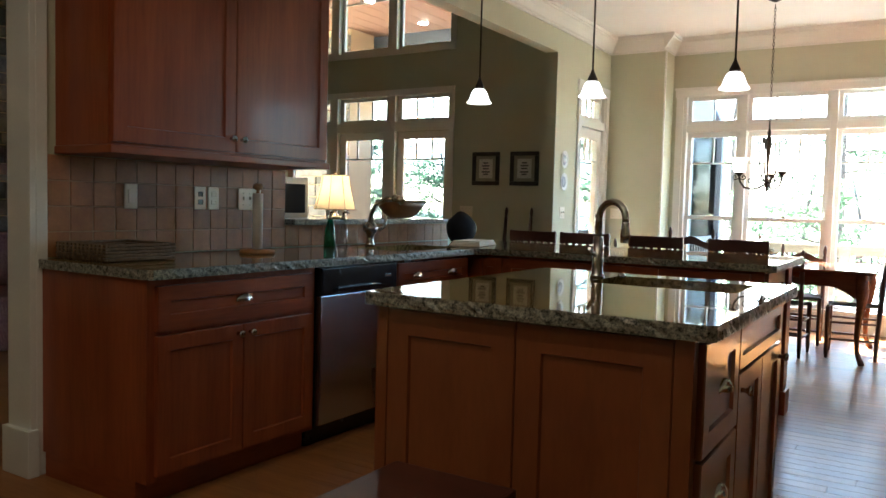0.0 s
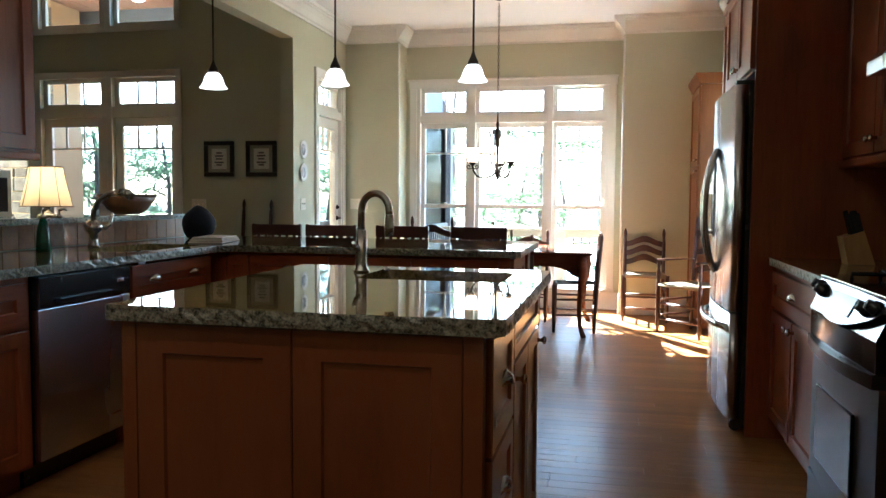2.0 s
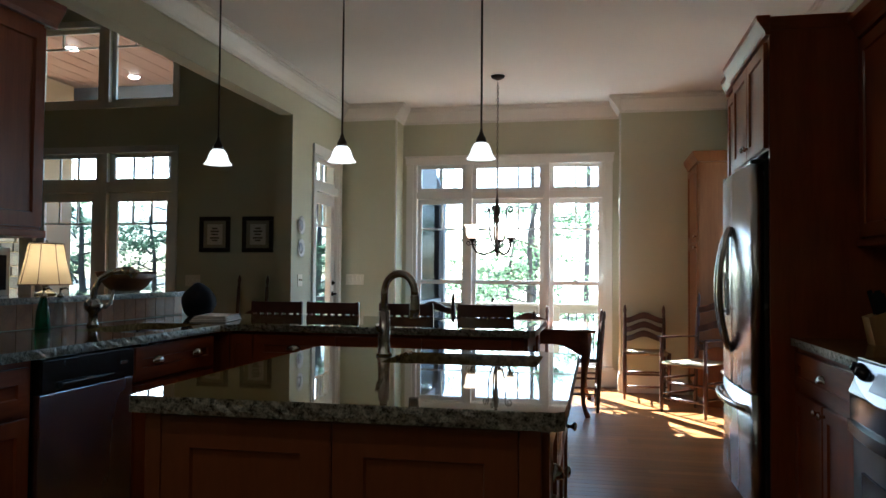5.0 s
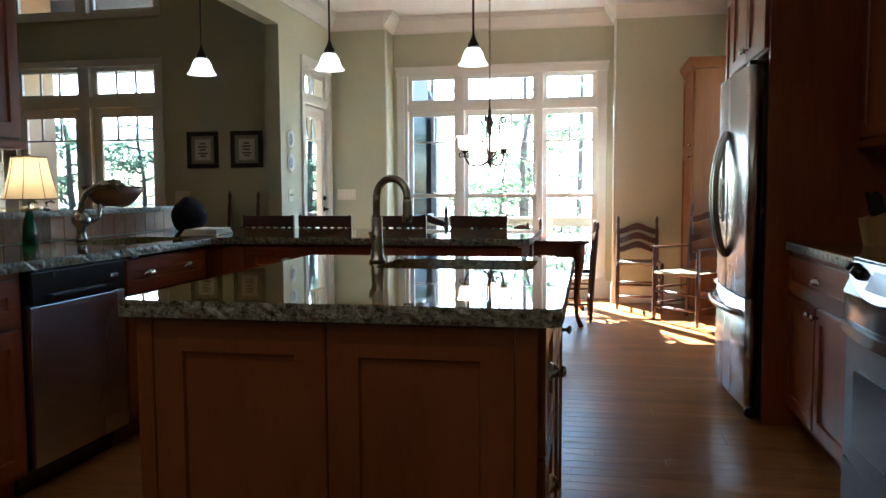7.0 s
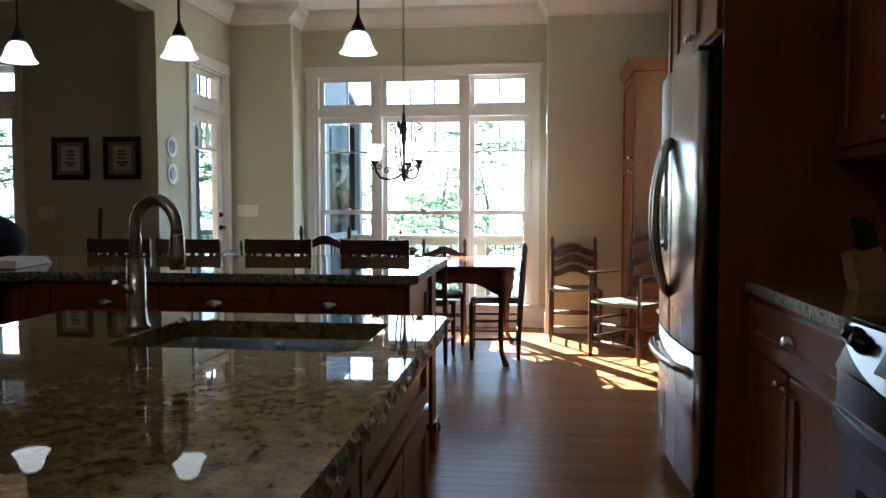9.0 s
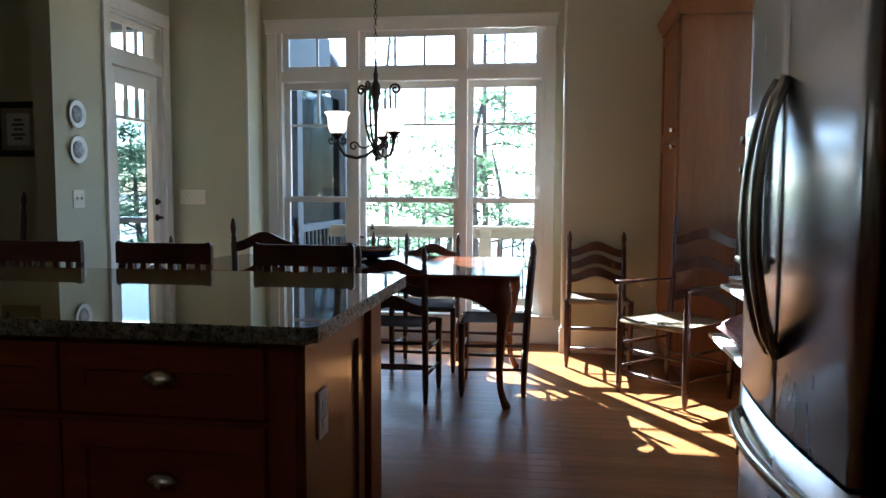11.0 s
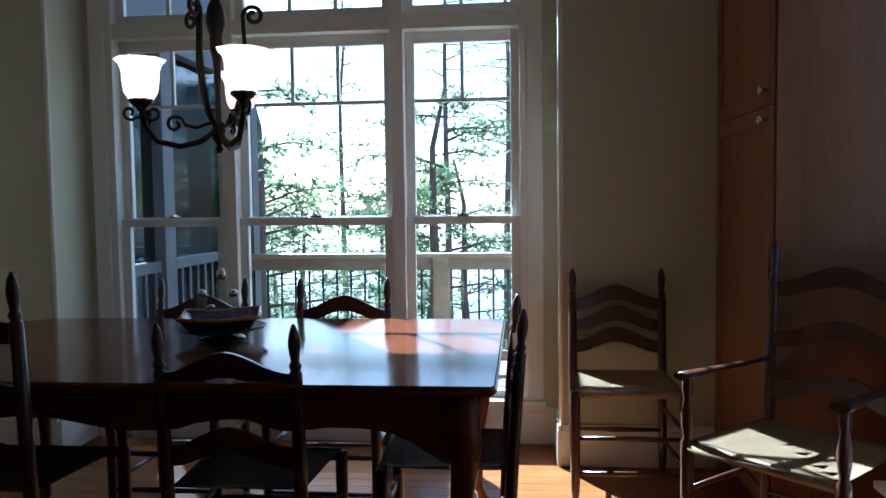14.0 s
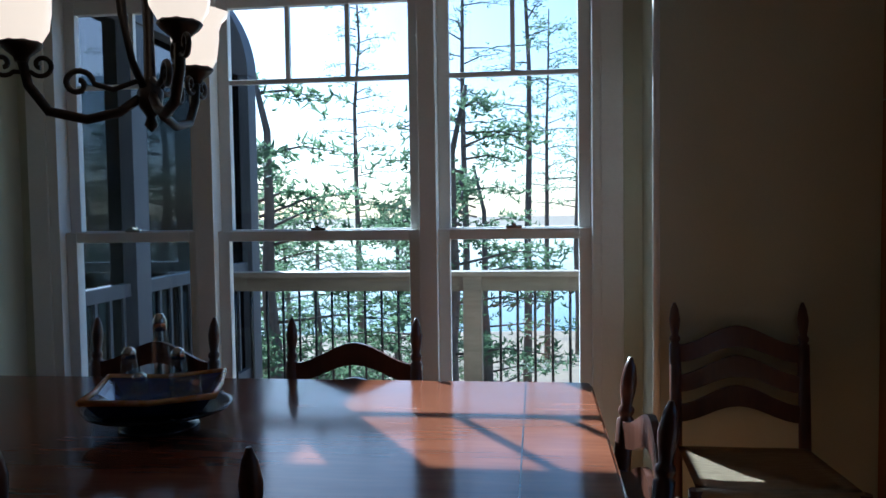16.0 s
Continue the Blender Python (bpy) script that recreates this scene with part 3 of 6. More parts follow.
# ---- cabinets ----
FACE_E, FACE_W = pose(0, 0, 0, 0, 0, 90), pose(0, 0, 0, 0, 0, -90)


def shaker(w, h, stile=0.058, t=0.02, flat=False):
    """A framed panel in the plane y, front towards -y, from (0, 0) to (w, h)."""
    bm = bmesh.new()
    box(bm, 0, w, -t, 0, 0, h)
    if not flat:
        face = min(bm.faces, key=lambda f: f.calc_center_median().y)
        bmesh.ops.inset_region(bm, faces=[face], thickness=stile, use_even_offset=True)
        bmesh.ops.inset_region(bm, faces=[face], thickness=0.004, depth=-0.010, use_even_offset=True)
    rim = [e for e in bm.edges if all(abs(v.co.y + t) < 1e-5 for v in e.verts) and all(min(v.co.x, w - v.co.x, v.co.z, h - v.co.z) < 1e-5 for v in e.verts)]
    bmesh.ops.bevel(bm, geom=rim, offset=0.0025, segments=2, affect="EDGES")
    return bm


def knob_mesh():
    return mesh_of("knob", lathe(bmesh.new(), [(0.008, 0), (0.006, 0.012), (0.010, 0.018), (0.0155, 0.022), (0.016, 0.028), (0.011, 0.033), (0.0, 0.034)], 12,
                                 turn=pose(0, 0, 0, 90)), CHROME)


def cup_mesh():
    bm = bmesh.new()
    n, k = 10, 5
    rows = []
    for i in range(k + 1):
        a = math.pi / 2 * i / k
        rows.append([bm.verts.new((0.045 * math.cos(math.pi * j / n) * (0.55 + 0.45 * math.cos(a) ** 0.5 if i < k else 0.55), -0.026 * math.sin(a) * math.sin(math.pi * j / n) ** 0.5 if 0 < j < n else 0,
                                   0.034 * math.sin(math.pi * j / n) * math.cos(a) - 0.004)) for j in range(n + 1)])
    for a, b in zip(rows, rows[1:]):
        for j in range(n):
            bm.faces.new((a[j], a[j + 1], b[j + 1], b[j])).smooth = True
    box(bm, -0.047, 0.047, -0.004, 0.0, -0.006, 0.0, 0.001)
    return mesh_of("cup_pull", bm, CHROME)


KNOB, CUP = knob_mesh(), cup_mesh()


def fitting(name, mesh, parent, x, z, y=-0.02):
    ob = new(name, mesh)
    ob.parent = parent
    ob.matrix_basis = pose(x, y, z)
    return tagged(ob, "satin nickel " + name.replace("_", " "))


def front(cab, x, z, w, h, kind="door", knob=None, cups=0, m=None, grain=None, stile=0.058, flat=False):
    """A door or drawer front on a cabinet; x, z from the cabinet's own lower corner."""
    ob = part(kind, shaker(w, h, stile, flat=flat), grain or (CHERRY if kind == "door" else CHERRY_FLAT), cab, m=(m or Matrix()) @ pose(x, 0, z))
    if knob:
        fitting("knob", KNOB, ob, *knob)
    for k in range(cups):
        fitting("cup_pull", CUP, ob, w * (k + 0.5) / cups, h / 2)
    return ob


def base_cabinet(name, label, x, y, w, face, depth=0.60, drawers=1, doors=2, height=0.875, cat="cabinet", toe=True):
    """A base unit whose front's lower left corner is at x, y; face turns its front."""
    cab = thing(name, label, cat, Matrix.Translation((x, y, 0)) @ face)
    part("body", B(0.001, w - 0.001, 0.001, depth, 0.10 if toe else 0.0, height), CHERRY, cab)
    if toe:
        part("toe_kick", B(0.002, w - 0.002, 0.065, depth - 0.02, 0, 0.10), CHERRY_FLAT, cab, "dark recessed toe kick")
    return cab


# west run under the counter
CX = -1.12
west = Matrix.Translation((CX, 0, 0)) @ FACE_E
cab = base_cabinet("base_cabinet", "cherry shaker base cabinet beside the dishwasher", CX, 2.975, 0.925, FACE_E, 0.68)
front(cab, 0.035, 0.68, 0.86, 0.17, "drawer", cups=1)
front(cab, 0.035, 0.125, 0.427, 0.535, knob=(0.427 - 0.03, 0.50))
front(cab, 0.468, 0.125, 0.427, 0.535, knob=(0.03, 0.50))
cab = base_cabinet("sink_cabinet", "cherry shaker sink base cabinet", CX, 4.53, 0.80, FACE_E, 0.68, height=0.69)
front(cab, 0.02, 0.70, 0.74, 0.16, "drawer", cups=2)
front(cab, 0.02, 0.125, 0.365, 0.555, knob=(0.335, 0.52))
front(cab, 0.39, 0.125, 0.365, 0.555, knob=(0.03, 0.52))

dw = thing("dishwasher", "stainless steel dishwasher with a black control strip", "dishwasher", Matrix.Translation((CX, 3.91, 0)) @ FACE_E)
part("body", B(0.004, 0.606, 0.004, 0.58, 0.10, 0.872), BLACK, dw)
part("door", B(0.004, 0.606, -0.028, 0.004, 0.115, 0.735, 0.004), STEEL, dw, "brushed steel door")
cp = B(0.004, 0.606, -0.034, 0.004, 0.738, 0.868, 0.006)
ctl = part("control_panel", cp, BLACK, dw, "black control strip")
part("handle", B(0.10, 0.44, -0.052, -0.030, 0.748, 0.775, 0.006), BLACK, dw)
part("button", B(0.50, 0.55, -0.038, -0.033, 0.80, 0.815, 0.002), STEEL, ctl, "pale start button")
part("badge", B(0.45, 0.52, -0.030, -0.027, 0.19, 0.198), CHROME, dw)
part("toe_kick", B(0.004, 0.606, 0.06, 0.1, 0.0, 0.115), BLACK, dw)

# peninsula
PY = 5.45
pen = thing("peninsula_cabinet", "cherry shaker peninsula cabinet with drawers and an end panel", "cabinet", Matrix.Translation((-1.07, PY, 0)))
part("body", B(0.0, 1.67, 0.002, 0.56, 0.10, 0.875), CHERRY, pen)
part("corner_body", B(-0.73, 0.0, -0.04, 0.56, 0.10, 0.872), CHERRY, pen)
part("toe_kick", B(0.002, 1.66, 0.065, 0.54, 0, 0.10), CHERRY_FLAT, pen)
for x, w in ((0.14, 0.485), (0.63, 0.485), (1.12, 0.485)):
    front(pen, x, 0.70, w, 0.16, "drawer", cups=1)
    front(pen, x, 0.41, w, 0.27, "drawer", cups=1)
    front(pen, x, 0.125, w, 0.27, "drawer", cups=1)
front(pen, -0.035, 0.125, 0.165, 0.735)
# end panel facing east; glossy honey wood, not cherry, imitates its golden sunlit glow
endp = part("end_panel", shaker(0.54, 0.86, 0.07), ISLANDWOOD, pen, "cherry end panel with an outlet", Matrix.Translation((1.67, 0.01, 0.005)) @ FACE_E)
pl = B(-0.036, 0.036, -0.006, 0, -0.058, 0.058, 0.003)
op = part("outlet", pl, IVORY, endp, "ivory outlet plate", pose(0.15, -0.011, 0.665))
for z in (-0.022, 0.022):
    part("socket", B(-0.016, 0.016, -0.009, -0.005, z - 0.013, z + 0.013, 0.002), IVORY, op)
part("post", box(B(1.595, 1.705, 0.57, 0.70, 0.0, 0.875, 0.004), 1.58, 1.72, 0.56, 0.71, 0.0, 0.14, 0.005), CHERRY, pen, "square corner post")
part("back_panel", B(0.0, 1.595, 0.565, 0.585, 0.0, 0.875), CHERRY, pen)

# the continuous stone worktop
ct = slab(bmesh.new(), [(WALL_X + 0.012, 2.96), (-1.095, 2.96), (-1.08, 2.975), (-1.08, 5.32), (-1.02, 5.41), (0.635, 5.41), (0.66, 5.435), (0.66, 6.42), (0.63, 6.45), (-1.60, 6.45), (-1.66, 6.30), (WALL_X + 0.012, 6.30)], 0.877, 0.915,
          rounded(-1.58, -1.20, 4.70, 5.38, 0.05), 0.004)
single("countertop", ct, [GRANITE, GRANITE_EDGE], "speckled brown-green granite worktop with a sink cut-out", "countertop")
snk = thing("kitchen_sink", "undermounted steel sink in the granite worktop", "sink")
sb = bmesh.new()
ring_t, ring_b = rounded(-1.585, -1.195, 4.695, 5.385, 0.055), rounded(-1.57, -1.21, 4.71, 5.37, 0.05)
def basin(bm, top, bottom, zt, zb):
    a, b = [bm.verts.new((x, y, zt)) for x, y in top], [bm.verts.new((x, y, zb)) for x, y in bottom]
    for i in range(len(a)):
        j = (i + 1) % len(a)
        bm.faces.new((a[i], b[i], b[j], a[j])).smooth = True
    bm.faces.new(b)
    return bm
part("bowl", basin(sb, ring_t, ring_b, 0.876, 0.70), STEEL, snk)
part("drain", lathe(bmesh.new(), [(0.04, 0.701), (0.042, 0.704), (0.03, 0.703), (0.0, 0.702)], 14, (-1.39, 5.04, 0)), CHROME, snk)


def gooseneck(name, label, x, y, turn, tall=0.29, reach=0.16, thin=1.0):
    f = thing(name, label, "faucet", pose(x, y, 0.916, 0, 0, turn))
    part("base", lathe(bmesh.new(), [(0.029, 0), (0.029, 0.008), (0.024, 0.014), (0.022, 0.05), (0.020, 0.16)], 16), CHROME, f)
    r = reach / 2
    pts = [(0, 0, 0.15), (0, 0, tall - r)] + [(r - r * math.cos(a), 0, tall - r + r * math.sin(a)) for a in np.linspace(0.2, math.pi * 0.98, 12)] + [(reach, 0, tall - r - 0.02)]
    part("spout", tube(bmesh.new(), pts, 0.0135 * thin, 12), CHROME, f)
    part("spray_head", lathe(bmesh.new(), [(0.017, 0), (0.019, 0.03), (0.0155, 0.075), (0.014, 0.08)], 14, (reach, 0, tall - r - 0.09)), CHROME, f)
    part("lever", tube(bmesh.new(), [(0.0, -0.018, 0.09), (0.01, -0.045, 0.095), (0.03, -0.085, 0.115)], [0.011, 0.009, 0.006], 10), CHROME, f)
    return f


# pull-out faucet at the main sink
f = thing("sink_faucet", "satin nickel pull-out faucet at the main sink", "faucet", pose(-1.66, 5.02, 0.916))
part("base", lathe(bmesh.new(), [(0.030, 0), (0.030, 0.01), (0.024, 0.02), (0.024, 0.07), (0.046, 0.09), (0.05, 0.115), (0.034, 0.14), (0.02, 0.15)], 16), CHROME, f)
part("spout", tube(bmesh.new(), [(0, 0, 0.13), (0.01, -0.005, 0.20), (0.04, 0.0, 0.255), (0.10, 0.01, 0.29), (0.17, 0.02, 0.30)], [0.018, 0.016, 0.015, 0.017, 0.021], 12), CHROME, f)
part("spray_head", tube(bmesh.new(), [(0.16, 0.018, 0.30), (0.20, 0.024, 0.295), (0.225, 0.028, 0.275)], [0.022, 0.026, 0.024], 12), CHROME, f)
part("lever", tube(bmesh.new(), [(0.03, 0.05, 0.10), (0.045, 0.085, 0.12), (0.05, 0.10, 0.19)], [0.014, 0.011, 0.007], 10), CHROME, f)

# island
isl = thing("kitchen_island", "cherry shaker kitchen island with panels and drawers", "island", Matrix.Translation((-0.088, 3.04, 0)))
IW, ID = 0.955, 1.225
part("body", B(0.012, IW - 0.012, 0.012, ID - 0.012, 0.0, 0.70), ISLANDWOOD, isl)
part("front_panel", shaker(0.43, 0.86, 0.075), ISLANDWOOD, isl, m=pose(0.035, 0.012, 0.006))
part("front_panel", shaker(0.43, 0.86, 0.075), ISLANDWOOD, isl, m=pose(0.468, 0.012, 0.006))
part("corner_post", box(B(0.0, 0.035, -0.012, 0.03, 0, 0.872, 0.003), -0.006, 0.0, -0.01, 0.03, 0, 0.872), ISLANDWOOD, isl)
part("corner_post", B(0.90, 0.948, -0.012, 0.03, 0, 0.872, 0.003), ISLANDWOOD, isl)
E_ISL = Matrix.Translation((IW - 0.012, 0, 0)) @ FACE_E
front(isl, 0.045, 0.565, 0.40, 0.29, "drawer", cups=1, m=E_ISL, grain=ISLANDWOOD)
front(isl, 0.045, 0.29, 0.40, 0.265, "drawer", cups=1, m=E_ISL, grain=ISLANDWOOD)
front(isl, 0.045, 0.02, 0.40, 0.26, "drawer", cups=1, m=E_ISL, grain=ISLANDWOOD)
front(isl, 0.455, 0.72, 0.73, 0.135, "drawer", m=E_ISL, grain=ISLANDWOOD, stile=0.04)
front(isl, 0.455, 0.02, 0.363, 0.69, knob=(0.035, 0.64), m=E_ISL, grain=ISLANDWOOD)
front(isl, 0.822, 0.02, 0.363, 0.69, knob=(0.328, 0.64), m=E_ISL, grain=ISLANDWOOD)
E_ISLW = Matrix.Translation((0.012, ID, 0)) @ FACE_W
for y, w in ((0.03, 0.57), (0.61, 0.57)):
    front(isl, y, 0.006, w, 0.86, m=E_ISLW, grain=ISLANDWOOD, stile=0.075)
N_ISL = Matrix.Translation((IW, ID - 0.012, 0)) @ pose(0, 0, 0, 0, 0, 180)
for y, w in ((0.03, 0.44), (0.48, 0.44)):
    front(isl, y, 0.006, w, 0.86, m=N_ISL, grain=ISLANDWOOD, stile=0.075)
it = slab(bmesh.new(), [(-0.123, 3.005), (0.892, 3.005), (0.912, 3.025), (0.912, 4.29), (0.897, 4.305), (-0.123, 4.305)], 0.874, 0.915, rounded(0.27, 0.79, 3.81, 4.17, 0.035), 0.006, 9)
single("island_countertop", it, [GRANITE, GRANITE_EDGE], "speckled brown-green granite island top with a chiselled edge", "countertop")
s2 = thing("island_sink", "undermounted steel prep sink in the island", "sink")
part("bowl", basin(bmesh.new(), rounded(0.265, 0.795, 3.805, 4.175, 0.04), rounded(0.29, 0.77, 3.83, 4.15, 0.04), 0.873, 0.72), STEEL, s2)
part("drain", lathe(bmesh.new(), [(0.04, 0.721), (0.042, 0.724), (0.03, 0.723), (0.0, 0.722)], 14, (0.53, 3.99, 0)), CHROME, s2)
gooseneck("island_faucet", "satin nickel gooseneck faucet on the island", 0.225, 4.03, -20, 0.295, 0.13)
part_air = thing("soap_button", "small nickel air-switch button beside the island faucet", "button", pose(0.30, 4.10, 0.916))
part("cap", lathe(bmesh.new(), [(0.016, 0), (0.016, 0.008), (0.009, 0.014), (0.0, 0.016)], 12), CHROME, part_air)


def wall_cabinet(name, label, m, w, h, depth, doors, z, crown_h=0.10, light_rail=True):
    """An upper unit with shaker doors, crown on top and a rail below; origin at its front's lower left corner."""
    c = thing(name, label, "cabinet", m @ pose(0, 0, z))
    part("body", B(0, w, 0, depth, 0, h), CHERRY, c)
    dwid = (w - 0.02 - 0.004 * (doors - 1)) / doors
    for k in range(doors):
        x = 0.01 + k * (dwid + 0.004)
        front(c, x, 0.012, dwid, h - 0.03, knob=((dwid - 0.03) if k % 2 == 0 else 0.03, 0.06), stile=0.062)
    if crown_h:
        cr = bmesh.new()
        prof = [(0, 0), (-0.022, 0), (-0.026, 0.02), (-0.045, 0.05), (-0.062, 0.075), (-0.066, crown_h), (0, crown_h)]
        prism(cr, [(y, h + zz) for y, zz in prof], "x", -0.06, w + 0.06)
        for x0, x1 in ((-0.06, 0.0), (w, w + 0.06)):
            box(cr, x0 * 0.7 if x0 < 0 else x0, x1 if x0 < 0 else x0 + 0.04, 0.001, depth, h + 0.03, h + crown_h, 0.006)
        bmesh.ops.recalc_face_normals(cr, faces=cr.faces[:])
        part("crown_moulding", cr, CHERRY_FLAT, c)
    if light_rail:
        part("light_rail", B(-0.008, w + 0.008, -0.028, depth, -0.035, -0.001, 0.006), CHERRY_FLAT, c)
    return c


wall_cabinet("wall_cabinet", "cherry shaker upper cabinet over the tiled wall", Matrix.Translation((-1.455, 3.045, 0)) @ FACE_E, 1.30, 0.92, 0.36, 2, 1.39)

# ---- east side: range, counter, refrigerator ----
EX = 1.935
cab = base_cabinet("base_cabinet", "cherry shaker base cabinet between range and refrigerator", EX, 5.355, 0.98, FACE_W, 0.60)
front(cab, 0.03, 0.68, 0.92, 0.17, "drawer", cups=1)
front(cab, 0.03, 0.125, 0.45, 0.535, knob=(0.42, 0.50))
front(cab, 0.50, 0.125, 0.45, 0.535, knob=(0.03, 0.50))
ec = slab(bmesh.new(), [(1.905, 4.375), (RIGHT_X, 4.375), (RIGHT_X, 5.358), (1.905, 5.358)], 0.877, 0.915, None, 0.003, 5)
single("east_countertop", ec, [GRANITE, GRANITE_EDGE], "speckled brown-green granite worktop beside the range", "countertop")
cab = base_cabinet("base_cabinet", "cherry shaker base cabinet on the near side of the range", EX, 3.59, 1.2, FACE_W, 0.60)
front(cab, 0.03, 0.125, 0.56, 0.535, knob=(0.53, 0.50))
front(cab, 0.61, 0.125, 0.56, 0.535, knob=(0.03, 0.50))
front(cab, 0.03, 0.68, 0.56, 0.17, "drawer", cups=1)
front(cab, 0.61, 0.68, 0.56, 0.17, "drawer", cups=1)
ec = slab(bmesh.new(), [(1.905, 2.39), (RIGHT_X, 2.39), (RIGHT_X, 3.592), (1.905, 3.592)], 0.877, 0.915, None, 0.003, 6)
single("east_countertop", ec, [GRANITE, GRANITE_EDGE], "speckled brown-green granite worktop on the near side of the range", "countertop")

rg = thing("kitchen_range", "stainless slide-in range with a black cooktop and oven window", "range", Matrix.Translation((1.915, 4.365, 0)) @ FACE_W)
part("body", B(0.0, 0.76, 0.0, 0.61, 0.02, 0.89), BLACK, rg)


def curved_oven_door():
    xs = [0.01 + 0.74 * k / 16 for k in range(17)]
    bm = prism(bmesh.new(), [(x, -0.03 - 0.022 * math.sin(math.pi * k / 16)) for k, x in enumerate(xs)] + [(0.75, 0.0), (0.01, 0.0)], "z", 0.21, 0.665)
    bmesh.ops.recalc_face_normals(bm, faces=bm.faces[:])
    return bm


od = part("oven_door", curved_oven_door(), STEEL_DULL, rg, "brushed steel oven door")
part("oven_window", B(0.17, 0.59, -0.055, -0.040, 0.29, 0.55, 0.004), BLACK_GLASS, od, "dark oven window")
def bow(x, deep):
    return -deep * math.sin(math.pi * max(0.0, min(1.0, (x - 0.01) / 0.74)))


def curved_band(x0, x1, z0, z1, y0, deep, thick=0.04, n=16):
    """An upright band that bows out towards -y."""
    xs = [x0 + (x1 - x0) * k / n for k in range(n + 1)]
    bm = prism(bmesh.new(), [(x, y0 + bow(x, deep)) for x in xs] + [(x, y0 + thick) for x in xs[::-1]], "z", z0, z1)
    for v in bm.verts:
        v.co.y = min(v.co.y, 0.0)
    bmesh.ops.recalc_face_normals(bm, faces=bm.faces[:])
    return bm


part("door_rail", curved_band(0.01, 0.75, 0.665, 0.705, -0.05, 0.035), BLACK, rg, "black curved door handle rail")
part("vent_band", curved_band(0.01, 0.75, 0.708, 0.80, -0.042, 0.022), BLACK_GLASS, rg, "black glass band under the controls")
# smile-shaped steel fascia lying on the slope
SLOPE = pose(0, -0.055, 0.80, -28)
low = [(0.008 + 0.744 * k / 18, 0.085 - 0.088 * math.sin(math.pi * k / 18) ** 0.8) for k in range(19)]
part("slope_body", prism(bmesh.new(), [(-0.046, 0.80), (0.0, 0.905), (0.03, 0.922), (0.03, 0.80)], "x", 0.006, 0.754), BLACK_GLASS, rg, "black sloping top band")
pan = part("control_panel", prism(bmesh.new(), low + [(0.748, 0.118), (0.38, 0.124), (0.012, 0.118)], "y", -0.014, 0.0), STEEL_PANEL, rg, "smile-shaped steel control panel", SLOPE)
for x, z in ((0.075, 0.090), (0.135, 0.078), (0.625, 0.078), (0.685, 0.090)):
    part("knob", lathe(bmesh.new(), [(0.024, 0), (0.022, 0.012), (0.018, 0.016), (0.016, 0.032), (0.0, 0.033)], 14, (x, -0.014, z), pose(0, 0, 0, 90)), BLACK, pan, "black burner knob")
part("display", B(0.25, 0.51, -0.018, -0.013, 0.030, 0.098, 0.002), BLACK_GLASS, pan, "dark oven display")
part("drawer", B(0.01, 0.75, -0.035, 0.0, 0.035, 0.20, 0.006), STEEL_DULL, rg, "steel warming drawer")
ck = part("cooktop", B(0.0, 0.76, -0.01, 0.61, 0.90, 0.925, 0.004), BLACK_GLASS, rg, "black cooktop")
for x in (0.20, 0.56):
    for y in (0.17, 0.47):
        g = bmesh.new()
        for a in range(4):
            tube(g, [(x, y, 0.945), (x + 0.13 * math.cos(a * math.pi / 2), y + 0.13 * math.sin(a * math.pi / 2), 0.945), (x + 0.13 * math.cos(a * math.pi / 2), y + 0.13 * math.sin(a * math.pi / 2), 0.925)], 0.007, 6)
        part("grate", g, BLACK, ck, "black iron grate")

hood = thing("range_hood", "stainless steel chimney range hood", "hood", Matrix.Translation((2.03, 4.365, 0)) @ FACE_W)
hb = bmesh.new()
box(hb, 0, 0.76, 0, 0.50, 1.645, 1.695, 0.003)
lo = [hb.verts.new(p) for p in ((0, 0, 1.696), (0.76, 0, 1.696), (0.76, 0.50, 1.696), (0, 0.50, 1.696))]
hi = [hb.verts.new(p) for p in ((0.24, 0.28, 2.02), (0.52, 0.28, 2.02), (0.52, 0.50, 2.02), (0.24, 0.50, 2.02))]
for i in range(4):
    hb.faces.new((lo[i], lo[(i + 1) % 4], hi[(i + 1) % 4], hi[i]))
part("canopy", hb, STEEL, hood)
part("chimney", B(0.24, 0.52, 0.28, 0.50, 2.02, 3.07), STEEL, hood)
wall_cabinet("wall_cabinet", "cherry shaker upper cabinet beside the range hood", Matrix.Translation((2.235, 5.355, 0)) @ FACE_W, 0.96, 0.98, 0.30, 2, 1.39)
single("knife_block", prism(bmesh.new(), [(-0.05, 0), (0.06, 0), (0.085, 0.12), (0.0, 0.15)], "y", -0.05, 0.05), OAKLIGHT,
       "slanted pale wooden knife block on the worktop", "knife block", m=pose(2.22, 5.02, 0.916, 0, 0, 180))
for k in range(6):
    kn = thing("kitchen_knife", "black-handled kitchen knife standing in the block", "knife", pose(2.215 - 0.018 * (k % 3), 4.985 + 0.035 * (k // 3), 1.045, 0, -14, 0), "knives in the block")
    part("handle", B(-0.010, 0.010, -0.007, 0.007, 0.0, 0.10 + 0.012 * (k % 2), 0.004), BLACK, kn)
    part("bolster", B(-0.009, 0.009, -0.006, 0.006, -0.02, 0.0, 0.002), CHROME, kn)

